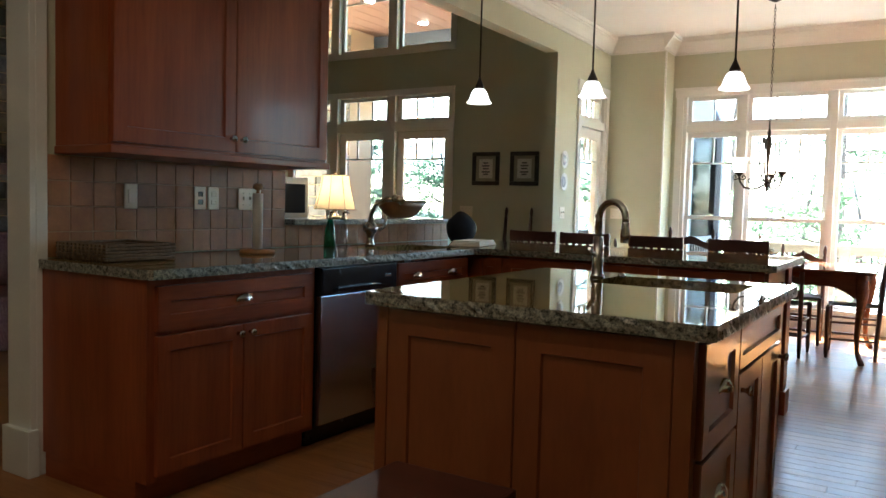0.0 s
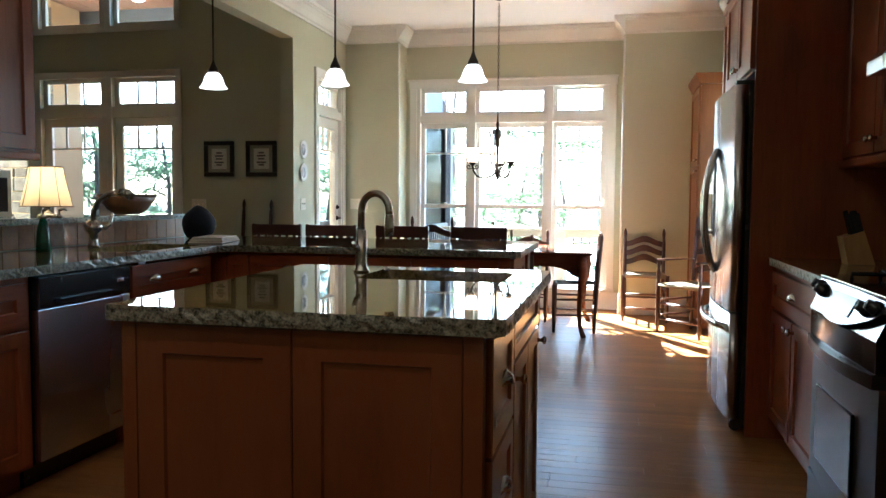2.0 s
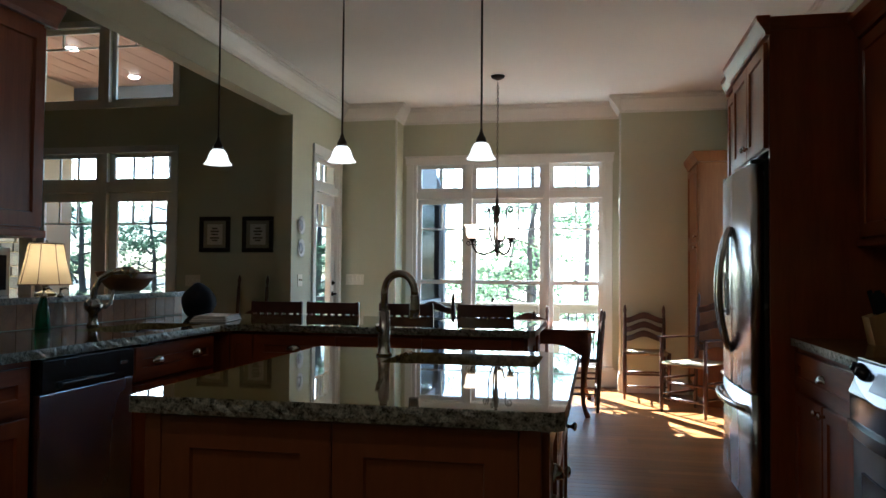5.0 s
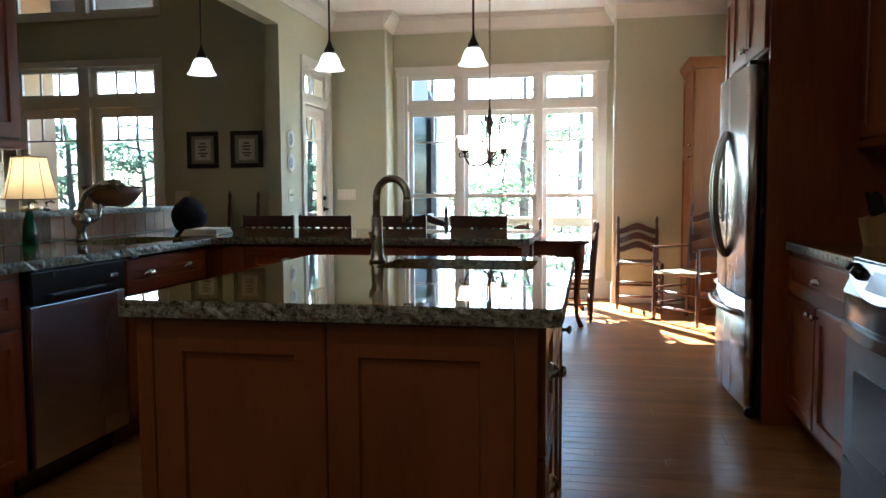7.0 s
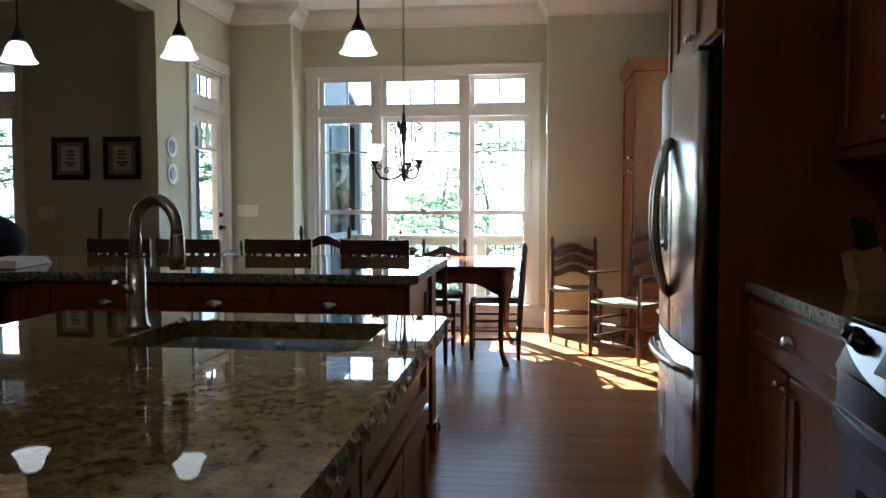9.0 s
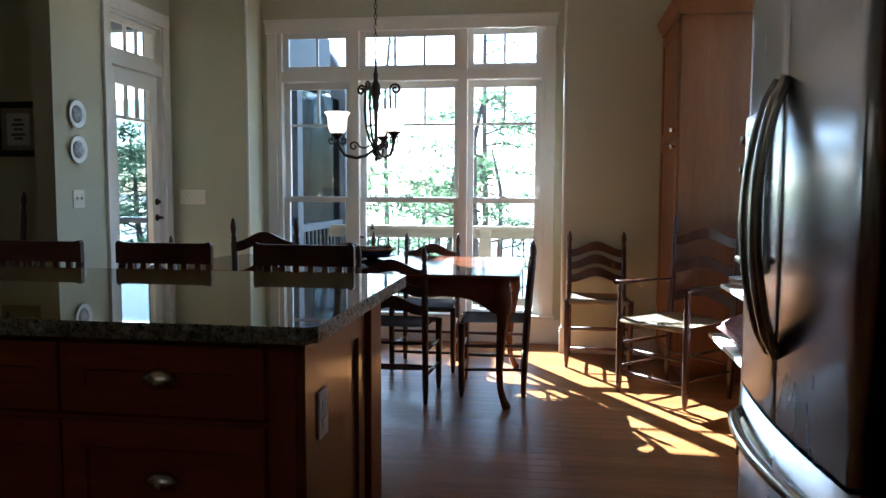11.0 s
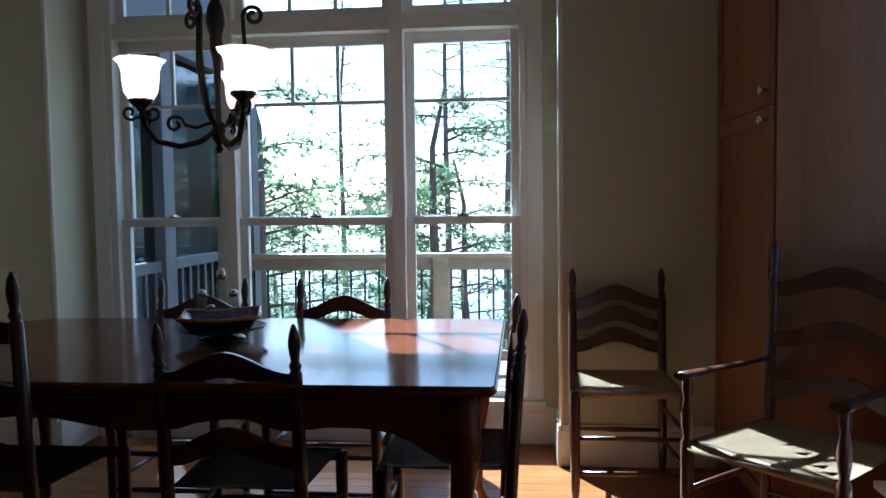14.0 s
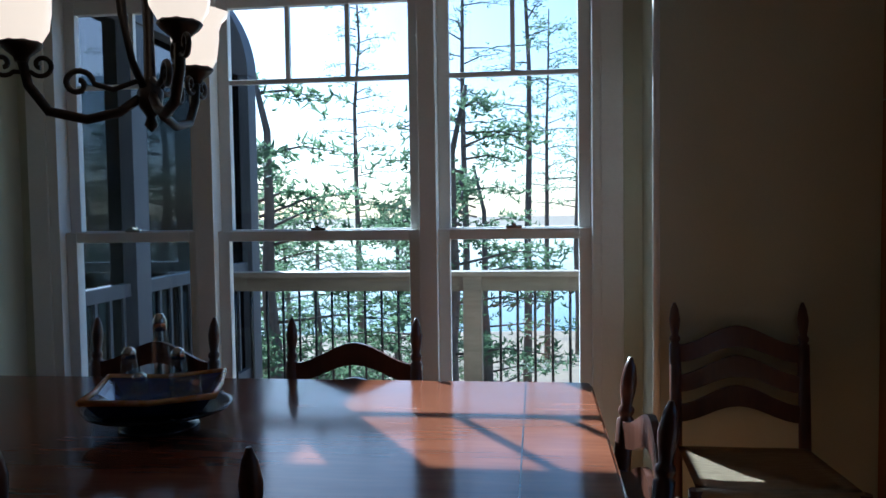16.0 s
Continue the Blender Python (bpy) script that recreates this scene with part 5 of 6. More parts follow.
def ladder_chair(name, label, m, w=0.40, d=0.37, h=0.90, seat_z=0.455, arms=False, slats=3, rush=None, group="", arch=0.05, fw=None, bare=0.0):
    c = thing(name, label, "chair", m, group)
    fw = fw or w + 0.05
    yb, yf, ty = d / 2, -d / 2, d / 2 + 0.055
    for s in (-1, 1):
        part("back_post", post(s * w / 2, yb, h, ty), CHAIRWOOD, c)
        ft = seat_z + (0.20 if arms else 0.0)
        prof = [(0.011, 0), (0.018, 0.06), (0.019, 0.25), (0.020, seat_z - 0.05), (0.020, seat_z)]
        if arms:
            prof += [(0.013, seat_z + 0.015), (0.019, seat_z + 0.06), (0.020, seat_z + 0.09), (0.012, seat_z + 0.14), (0.018, seat_z + 0.165), (0.014, ft), (0.014, ft + 0.004)]
        part("front_leg", lathe(bmesh.new(), prof, 10, (s * fw / 2, yf, 0)), CHAIRWOOD, c)
        for z in (0.16, 0.30):
            part("side_rung", tube(bmesh.new(), [(s * fw / 2, yf, z), (s * (fw + w) / 4, 0, z), (s * w / 2, yb, z)], [0.008, 0.011, 0.008], 8), CHAIRWOOD, c)
        if arms:
            ab = bmesh.new()
            pts = [(s * fw / 2, yf - 0.035, ft + 0.012), (s * fw / 2, yf + 0.02, ft + 0.012), (s * (fw * 0.55 + w * 0.45) / 2, 0.0, ft + 0.012), (s * (w / 2), yb + 0.015, ft + 0.004)]
            tube(ab, pts, [0.028, 0.027, 0.018, 0.014], 10)
            for v in ab.verts:
                v.co.z = ft + 0.010 + (v.co.z - ft - 0.010) * 0.45
            part("arm", ab, CHAIRWOOD, c)
    for z, y, ww in ((0.13, yf, fw), (0.27, yf, fw), (0.20, yb, w)):
        part("rung", tube(bmesh.new(), [(-ww / 2, y, z), (0, y, z), (ww / 2, y, z)], [0.008, 0.012, 0.008], 8), CHAIRWOOD, c)
    st = bmesh.new()
    vs = []
    n = 10
    for i in range(n + 1):
        row = []
        for j in range(n + 1):
            u, v = i / n, j / n
            ww = fw + (w - fw) * v
            dip = 0.012 * (1 - max(abs(2 * u - 1), abs(2 * v - 1))) * 1.0
            row.append(st.verts.new(((u - 0.5) * ww, yf + (yb - yf) * v, seat_z - dip + 0.004)))
        vs.append(row)
    for i in range(n):
        for j in range(n):
            st.faces.new((vs[i][j], vs[i + 1][j], vs[i + 1][j + 1], vs[i][j + 1])).smooth = True
    bmesh.ops.solidify(st, geom=st.faces[:], thickness=0.028)
    bmesh.ops.recalc_face_normals(st, faces=st.faces[:])
    part("seat", st, rush or RUSH, c, "woven rush seat")
    part("seat_rail", tube(bmesh.new(), [(-fw / 2, yf, seat_z - 0.012), (fw / 2, yf, seat_z - 0.012)], 0.017, 8), rush or RUSH, c)
    z0, z1 = seat_z + 0.075, h - 0.185 - bare
    for k in range(slats):
        z = z0 + (z1 - z0) * k / (slats - 1)
        part("slat", slat(bmesh.new(), w - 0.01, yb + (ty - yb) * (z / h) ** 1.5, z, 0.062, arch, 0.022), CHAIRWOOD, c, "arched ladder slat")
    return c


side = ladder_chair("dining_chair", "dark ladder-back side chair with a rush seat against the wall", pose(1.455, 9.29, 0), w=0.385, fw=0.42, h=0.905, seat_z=0.46)
ladder_chair("dining_armchair", "tall dark ladder-back armchair with a rush seat in the sun", pose(1.865, 8.47, 0, 0, 0, -47), w=0.45, d=0.42, h=1.055, seat_z=0.45, arms=True, slats=3, fw=0.48)
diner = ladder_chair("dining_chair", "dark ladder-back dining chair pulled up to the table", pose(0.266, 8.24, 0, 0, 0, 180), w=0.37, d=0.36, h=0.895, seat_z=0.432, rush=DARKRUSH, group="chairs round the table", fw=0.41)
for x, y, a in ((0.30, 9.0, 0), (-0.31, 9.0, 0), (0.80, 8.465, -87)):
    copy_thing(diner, pose(x, y, 0, 0, 0, a))
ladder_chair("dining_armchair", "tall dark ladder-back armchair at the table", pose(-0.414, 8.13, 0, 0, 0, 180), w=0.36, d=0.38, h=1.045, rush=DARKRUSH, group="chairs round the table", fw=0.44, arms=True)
copy_thing(diner, pose(-1.16, 8.42, 0, 0, 0, 80))
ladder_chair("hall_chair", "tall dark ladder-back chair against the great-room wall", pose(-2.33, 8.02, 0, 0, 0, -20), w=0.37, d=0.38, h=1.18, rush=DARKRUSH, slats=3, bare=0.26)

# ---- dining table ----
TZ = 0.745
tb = thing("dining_table", "dark mahogany dining table with cabriole legs", "table")
top = bmesh.new()
ol = [(0.965, 7.965), (0.975, 7.985), (0.975, 9.075), (0.965, 9.095), (-0.86, 9.095), (-1.0, 8.99), (-1.08, 8.80), (-1.08, 8.25), (-1.0, 8.07), (-0.86, 7.965)]
prism(top, ol, "z", TZ - 0.026, TZ)
bmesh.ops.recalc_face_normals(top, faces=top.faces[:])
bmesh.ops.bevel(top, geom=[e for e in top.edges if abs(e.verts[0].co.z - e.verts[1].co.z) < 1e-4], offset=0.007, segments=3, affect="EDGES")
part("tabletop", top, MAHOGANY, tb, "polished board top with breadboard ends")
part("seam", B(0.80, 0.803, 7.975, 9.085, TZ + 0.0002, TZ + 0.0008), BLACK, tb, "dark breadboard seam")


def apron(length):
    pts, n = [(0, TZ - 0.027)], 40
    low = []
    for k in range(n + 1):
        s = k / n
        e = min(s, 1 - s) * length
        curve = 0.10 + 0.10 * math.exp(-(e / 0.13) ** 2) + 0.018 * math.cos(6 * math.pi * (s - 0.5)) * (1 if 0.2 < s < 0.8 else 0)
        low.append((s * length, TZ - 0.03 - curve))
    return [(0, TZ - 0.027)] + low + [(length, TZ - 0.027)]


for y in (8.04, 9.00):
    ap = prism(bmesh.new(), [(x - 0.90, z) for x, z in apron(1.78)], "y", y, y + 0.022)
    bmesh.ops.recalc_face_normals(ap, faces=ap.faces[:])
    part("apron", ap, MAHOGANY, tb, "scalloped apron")
for x in (-0.93, 0.87):
    ap = prism(bmesh.new(), [(8.06 + u, z) for u, z in apron(0.94)], "x", x, x + 0.022)
    bmesh.ops.recalc_face_normals(ap, faces=ap.faces[:])
    part("apron", ap, MAHOGANY, tb, "scalloped apron")
for sx, x in ((-1, -0.90), (1, 0.875)):
    for sy, y in ((-1, 8.06), (1, 9.0)):
        o = Vector((sx * 0.7, sy * 0.7, 0))
        path, rad = [], []
        for z, out, r in ((0.715, 0.0, 0.040), (0.64, 0.012, 0.046), (0.57, 0.022, 0.046), (0.48, 0.014, 0.036), (0.36, -0.004, 0.027), (0.22, -0.016, 0.021), (0.11, -0.008, 0.018), (0.05, 0.018, 0.020), (0.018, 0.042, 0.024), (0.0, 0.052, 0.020)):
            path.append((x + o.x * out, y + o.y * out, z))
            rad.append(r)
        part("leg", tube(bmesh.new(), path, rad, 12), MAHOGANY, tb, "cabriole leg")

# centre piece
tr = thing("serving_tray", "dark round tray on short feet on the table", "tray", pose(0.02, 8.60, TZ + 0.001))
part("disc", lathe(bmesh.new(), [(0.07, 0.03), (0.12, 0.034), (0.15, 0.042), (0.155, 0.050), (0.147, 0.048), (0.0, 0.043)], 28), BLACK, tr)
part("foot", lathe(bmesh.new(), [(0.085, 0), (0.08, 0.008), (0.035, 0.02), (0.045, 0.031)], 20), BLACK, tr)
dish = thing("glazed_dish", "square blue and orange glazed dish on the tray", "dish", pose(0.02, 8.60, TZ + 0.047, 0, 0, 18))
db = bmesh.new()
rw = []
for s, z in ((0.09, 0), (0.10, 0.007), (0.118, 0.026), (0.13, 0.034), (0.123, 0.034), (0.11, 0.026), (0.09, 0.009)):
    rw.append([db.verts.new((x * s / 0.1, y * s / 0.1, z + 0.008 * (abs(x) > 0.05 and abs(y) > 0.05) * (z > 0.02))) for x, y in ((-0.1, -0.1), (0, -0.1), (0.1, -0.1), (0.1, 0), (0.1, 0.1), (0, 0.1), (-0.1, 0.1), (-0.1, 0))])
for a, b in zip(rw, rw[1:]):
    for k in range(8):
        db.faces.new((a[k], a[(k + 1) % 8], b[(k + 1) % 8], b[k]))
db.faces.new(rw[-1]), db.faces.new(rw[0][::-1])
bmesh.ops.recalc_face_normals(db, faces=db.faces[:])
part("bowl", db, BLUE, dish)
rimb = bmesh.new()
ringp = [(x * 1.28, y * 1.28, 0.036 + 0.008 * (abs(x) > 0.05 and abs(y) > 0.05)) for x, y in ((-0.1, -0.1), (0, -0.1), (0.1, -0.1), (0.1, 0), (0.1, 0.1), (0, 0.1), (-0.1, 0.1), (-0.1, 0), (-0.1, -0.1))]
tube(rimb, ringp, 0.007, 6)
part("rim", rimb, AMBER, dish, "orange glazed rim")
for x, y, h, k in ((-0.05, 8.61, 0.115, 0), (0.01, 8.635, 0.185, 1), (0.062, 8.61, 0.115, 0), (0.0, 8.56, 0.07, 0)):
    sk = thing("salt_shaker" if not k else "glass_cruet", "small clear glass shaker with a metal cap" if not k else "tall clear glass cruet", "shaker" if not k else "cruet", pose(x, y, TZ + 0.057), "shakers in the dish")
    part("glass_body", lathe(bmesh.new(), [(0.019, 0), (0.021, 0.01), (0.018, h * 0.7), (0.014, h * 0.8)], 12), CLEAR, sk)
    part("cap", lathe(bmesh.new(), [(0.015, h * 0.8), (0.015, h * 0.93), (0.008, h), (0, h + 0.001)], 12), CHROME, sk)
gj = thing("glass_jar", "short clear glass jar on the table", "jar", pose(0.115, 8.53, TZ + 0.0475))
part("glass_body", lathe(bmesh.new(), [(0.028, 0), (0.034, 0.012), (0.035, 0.06), (0.031, 0.075), (0.034, 0.083), (0.031, 0.083), (0.028, 0.073), (0.031, 0.06), (0.030, 0.014), (0.0, 0.010)], 18), CLEAR, gj)


# ---- counter stools ----
def stool(x):
    s = thing("counter_stool", "reddish dark wooden counter stool with a slatted low back", "stool", pose(x, 6.48, 0), "stools at the peninsula")
    part("seat", B(-0.19, 0.19, -0.17, 0.17, 0.60, 0.635, 0.012), STOOLWOOD, s)
    for sx in (-1, 1):
        part("back_leg", tube(bmesh.new(), [(sx * 0.185, 0.19, 0), (sx * 0.18, 0.16, 0.60), (sx * 0.18, 0.19, 0.95)], [0.017, 0.021, 0.016], 8), STOOLWOOD, s)
        part("front_leg", tube(bmesh.new(), [(sx * 0.185, -0.17, 0), (sx * 0.175, -0.145, 0.60)], [0.017, 0.021], 8), STOOLWOOD, s)
        part("stretcher", tube(bmesh.new(), [(sx * 0.183, -0.16, 0.28), (sx * 0.183, 0.18, 0.28)], 0.012, 8), STOOLWOOD, s)
    part("foot_rail", tube(bmesh.new(), [(-0.18, -0.16, 0.2), (0.18, -0.16, 0.2)], 0.013, 8), STOOLWOOD, s)
    rail = bmesh.new()
    pr = [(-0.197, 0.915), (-0.197, 0.99), (-0.19, 1.002), (-0.17, 0.996), (0.17, 0.996), (0.19, 1.002), (0.197, 0.99), (0.197, 0.915)]
    prism(rail, pr, "y", 0.165, 0.188)
    bmesh.ops.recalc_face_normals(rail, faces=rail.faces[:])
    part("top_rail", rail, STOOLWOOD, s, "wide top rail")
    part("lower_rail", B(-0.18, 0.18, 0.165, 0.185, 0.70, 0.73, 0.005), STOOLWOOD, s)
    for k in range(6):
        xx = -0.14 + 0.056 * k
        part("spindle", B(xx - 0.011, xx + 0.011, 0.168, 0.184, 0.73, 0.916), STOOLWOOD, s)
    return s


for x in (-1.318, -0.888, -0.345, 0.22):
    stool(x)

# low step stool before the island
st = thing("step_stool", "low dark-stained wooden step stool with a flat top", "stool", pose(0.33, 2.57, 0.0))
part("top", B(-0.18, 0.18, -0.235, 0.235, 0.465, 0.50, 0.008), STOOLWOOD, st)
for sx in (-1, 1):
    part("rail", B(sx * 0.145 - 0.012, sx * 0.145 + 0.012, -0.185, 0.185, 0.40, 0.466), STOOLWOOD, st)
    for sy in (-1, 1):
        part("leg", B(sx * 0.145 - 0.02, sx * 0.145 + 0.02, sy * 0.205 - 0.02, sy * 0.205 + 0.02, 0.0, 0.466, 0.004), STOOLWOOD, st)
part("lower_step", B(-0.125, 0.125, -0.215, 0.215, 0.20, 0.225, 0.005), STOOLWOOD, st)

# ---- side shelves by the east window ----
sh = thing("side_shelf", "two-tier white wooden side shelf on dark legs", "shelf")
part("upper_shelf", B(2.07, 2.50, 7.20, 8.28, 0.668, 0.69, 0.004), WHITE, sh, "white painted shelf board")
part("lower_shelf", B(2.02, 2.50, 7.40, 8.32, 0.385, 0.407, 0.004), WHITE, sh, "white painted shelf board")
for x, y in ((2.47, 7.44), (2.47, 8.22)):
    part("leg", B(x - 0.014, x + 0.014, y - 0.014, y + 0.014, 0, 0.668), CHAIRWOOD, sh)
rnd = random.Random(4)
for k in range(9):
    z = 0.691 + 0.0115 * k
    single("place_mat", lathe(bmesh.new(), [(0.0, 0), (0.155, 0.001), (0.165, 0.006), (0.16, 0.010), (0.0, 0.009)], 24), BROWNPLATE if k < 8 else CHINA,
           "round brown woven place mat in a stack" if k < 8 else "round pale place mat on top of the stack", "place mat", m=pose(2.28 + rnd.uniform(-0.008, 0.008), 7.86 + rnd.uniform(-0.008, 0.008), z), group="stack of mats")
single("mat_tray", B(-0.14, 0.14, -0.16, 0.16, 0, 0.02, 0.006), BROWNPLATE, "square grey tray lying on the stack of mats", "tray", m=pose(2.29, 7.84, 0.80, 0, 0, 15))
for k in range(4):
    single("saucer", lathe(bmesh.new(), [(0.03, 0), (0.07, 0.005), (0.085, 0.011), (0.08, 0.012), (0.0, 0.006)], 20), CHINA if k % 2 else OAKLIGHT, "small pale saucer in a stack", "saucer",
           m=pose(2.17, 8.16, 0.691 + 0.0125 * k), group="stack of saucers")
single("small_plate", lathe(bmesh.new(), [(0.04, 0), (0.09, 0.008), (0.105, 0.016), (0.10, 0.018), (0.0, 0.008)], 22), AMBER, "small reddish patterned plate on the shelf", "plate", m=pose(2.27, 7.52, 0.691))


def pillow(w, d, h, seed):
    bm = bmesh.new()
    bmesh.ops.create_grid(bm, x_segments=14, y_segments=14, size=0.5)
    top_v = list(bm.verts)
    for v in top_v:
        e = (1 - (2 * v.co.x) ** 4) * (1 - (2 * v.co.y) ** 4)
        v.co = Vector((v.co.x * w, v.co.y * d, h / 2 * max(0, e) ** 0.5 + 0.008 * noise.noise(v.co * 6 + Vector((seed, 0, 0)))))
    g = bmesh.ops.duplicate(bm, geom=bm.verts[:] + bm.edges[:] + bm.faces[:])["geom"]
    for v in g:
        if isinstance(v, bmesh.types.BMVert):
            v.co.z = -v.co.z * 0.8
    bmesh.ops.remove_doubles(bm, verts=bm.verts[:], dist=0.004)
    for f in bm.faces:
        f.smooth = True
    bmesh.ops.recalc_face_normals(bm, faces=bm.faces[:])
    return bm


single("cushion", pillow(0.36, 0.36, 0.13, 1), PLAID, "maroon woven cushion leaning on the lower shelf", "cushion", m=pose(2.24, 8.00, 0.49, 10, -16, 12))
for k, (mt, lab) in enumerate(((CLOTH_GREEN, "folded green cloth under the cushion"), (CLOTH_BLUE, "folded blue and white cloth"), (CLOTH_BLUE, "folded blue and white cloth"), (PAPER, "folded white linen cloth on the shelf"), (CLOTH_BLUE, "folded blue cloth on top"))):
    fb = bmesh.new()
    for j in range(2):
        box(fb, -0.17 + 0.004 * j, 0.165, -0.14 + 0.003 * j, 0.14, 0.001 + 0.016 * j, 0.0155 + 0.016 * j, 0.006)
    for v in fb.verts:
        v.co += 0.004 * noise.noise_vector(v.co * 9 + Vector((k * 3, 0, 0)))
    single("folded_cloth", fb, mt, lab, "cloth", m=pose(2.25 + 0.01 * k, 7.60 + (0.12 if k == 0 else 0), 0.41 + 0.036 * k, 0, 0, 4 * k - 6), group="folded linens")
st = thing("rush_stool", "low dark wooden stool with a woven rush seat", "stool", pose(2.19, 7.30, 0, 0, 0, 3))
part("seat", B(-0.17, 0.17, -0.17, 0.17, 0.355, 0.385, 0.012), DARKRUSH, st)
for sx in (-1, 1):
    for sy in (-1, 1):
        part("leg", tube(bmesh.new(), [(sx * 0.175, sy * 0.175, 0), (sx * 0.16, sy * 0.16, 0.39)], [0.013, 0.018], 8), CHAIRWOOD, st)
    for z in (0.12, 0.24):
        part("rung", tube(bmesh.new(), [(sx * 0.17, -0.17, z), (sx * 0.17, 0.17, z)], 0.010, 8), CHAIRWOOD, st)
        part("rung", tube(bmesh.new(), [(-0.17, sx * 0.17, z + 0.03), (0.17, sx * 0.17, z + 0.03)], 0.010, 8), CHAIRWOOD, st)
bs = thing("wicker_basket", "pale wicker basket of pine cones under the stool", "basket", pose(2.30, 7.66, 0))
part("bowl", lathe(bmesh.new(), [(0.09, 0), (0.12, 0.04), (0.13, 0.10), (0.135, 0.11), (0.12, 0.105), (0.105, 0.045), (0.0, 0.03)], 20), WICKER, bs)
for k in range(9):
    pc = bmesh.new()
    bmesh.ops.create_icosphere(pc, subdivisions=2, radius=0.032)
    for v in pc.verts:
        v.co = v.co * (1 + 0.25 * noise.noise(v.co * 70)) + Vector((0, 0, 0))
    single("pine_cone", pc, OAKLIGHT if k % 2 else BRONZE_WOOD, "dry pine cone in the basket", "pine cone", m=pose(2.30 + 0.06 * math.cos(k * 2.4), 7.66 + 0.06 * math.sin(k * 2.4), 0.10 + 0.03 * (k % 3)), group="pine cones in the basket")

# ---- great room, far side ----
fp = thing("stone_fireplace", "dark fieldstone fireplace with a wooden mantel", "fireplace")
part("chimney", B(-9.48, -8.85, 4.3, 7.0, 0, 4.88), GROUT, fp)
rnd = random.Random(11)
z = 0.0
while z < 4.8:
    hgt, y = rnd.uniform(0.14, 0.26), 4.28
    while y < 6.95:
        w = rnd.uniform(0.22, 0.5)
        if not (5.1 < y + w / 2 < 6.2 and z < 0.95):
            part("stone", B(-8.86, -8.82 + rnd.uniform(0, 0.04), y, min(y + w, 7.02) - 0.012, z, z + hgt - 0.012, 0.018), STONE, fp)
        y += w
    z += hgt
part("firebox", B(-8.86, -8.84, 5.1, 6.2, 0.1, 0.9), BLACK, fp, "black fire opening")
part("mantel", B(-8.88, -8.62, 4.6, 6.7, 1.42, 1.56, 0.01), BRONZE_WOOD, fp, "thick wooden mantel")
fl = thing("floor_table_lamp", "lit lamp with a cream shade in the dim great room", "lamp", pose(-6.55, 5.05, 0))
part("shade", lathe(bmesh.new(), [(0.17, 1.10), (0.15, 1.20), (0.115, 1.33), (0.10, 1.44)], 28), SHADE, fl, "glowing cream shade")
part("stem", lathe(bmesh.new(), [(0.07, 0.70), (0.07, 0.72), (0.03, 0.75), (0.05, 0.85), (0.02, 0.98), (0.012, 1.2)], 14), IRON, fl)
part("side_table", box(B(-0.26, 0.26, -0.26, 0.26, 0.66, 0.70, 0.006), -0.04, 0.04, -0.04, 0.04, 0, 0.66), CHAIRWOOD, fl, "small dark side table")
sf = thing("sofa", "dim reddish upholstered sofa in the great room", "sofa", pose(-4.9, 3.9, 0, 0, 0, 90))
part("base", B(-0.95, 0.95, -0.42, 0.42, 0.0, 0.42, 0.04), PLAID, sf)
part("backrest", B(-0.95, 0.95, 0.26, 0.46, 0.42, 0.86, 0.06), PLAID, sf)
for s in (-1, 1):
    part("armrest", B(s * 0.86 - 0.1, s * 0.86 + 0.1, -0.42, 0.40, 0.42, 0.62, 0.05), PLAID, sf)

# ---- porch, deck and garden ----
structure("porch_ceiling", B(-9.5, -1.30, GREAT_Y + 0.14, 12.6, 4.20, 4.26), PINE, "knotty pine porch ceiling", "ceiling")
pg = bmesh.new()
for k in range(27):
    box(pg, -9.5 + 0.3 * k, -9.5 + 0.3 * k + 0.006, GREAT_Y + 0.15, 12.6, 4.196, 4.2)
structure("porch_ceiling_joints", pg, BRONZE_WOOD, "joints between the pine boards", "ceiling")
for x, y in ((-5.93, 10.46), (-5.99, 11.96)):
    r = thing("recessed_light", "lit round recessed light in the pine ceiling", "ceiling light", pose(x, y, 4.19))
    part("trim_ring", lathe(bmesh.new(), [(0.075, -0.006), (0.09, -0.004), (0.09, 0.008), (0.07, 0.008)], 20), WHITE, r)
    part("diffuser", lathe(bmesh.new(), [(0.085, -0.006), (0.06, -0.022), (0.0, -0.03)], 20), DOWNLIGHT, r, "glowing lamp")
dk = bmesh.new()
for k in range(28):
    box(dk, -9.5, 7.0, 10.07 + 0.09 * k - (0), 10.07 + 0.09 * k + 0.084, -0.15, -0.12)
for k in range(16):
    box(dk, -9.5, -1.96, 8.66 + 0.09 * k, 8.66 + 0.09 * k + 0.084, -0.15, -0.12)
single("deck_boards", dk, DECK, "weathered wooden deck boards", "deck", "stuff")
RY = 12.05
rail = thing("deck_railing", "weathered wooden deck railing with thin black balusters", "railing")
part("cap", B(-1.7, 7.0, RY - 0.07, RY + 0.07, 0.775, 0.81, 0.004), DECK, rail)
part("upper_rail", B(-1.7, 7.0, RY - 0.02, RY + 0.02, 0.68, 0.775, 0.004), DECK, rail)
part("lower_rail", B(-1.7, 7.0, RY - 0.02, RY + 0.02, -0.03, 0.05, 0.004), DECK, rail)
for x in (-1.62, 0.42, 2.46, 4.5, 6.5):
    part("post", B(x - 0.06, x + 0.06, RY - 0.06, RY + 0.06, -0.12, 0.775, 0.004), DECK, rail)
bal = mesh_of("baluster", tube(bmesh.new(), [(0, 0, 0.03), (0, 0, 0.70)], 0.0095, 6), BLACK)
x = -1.53
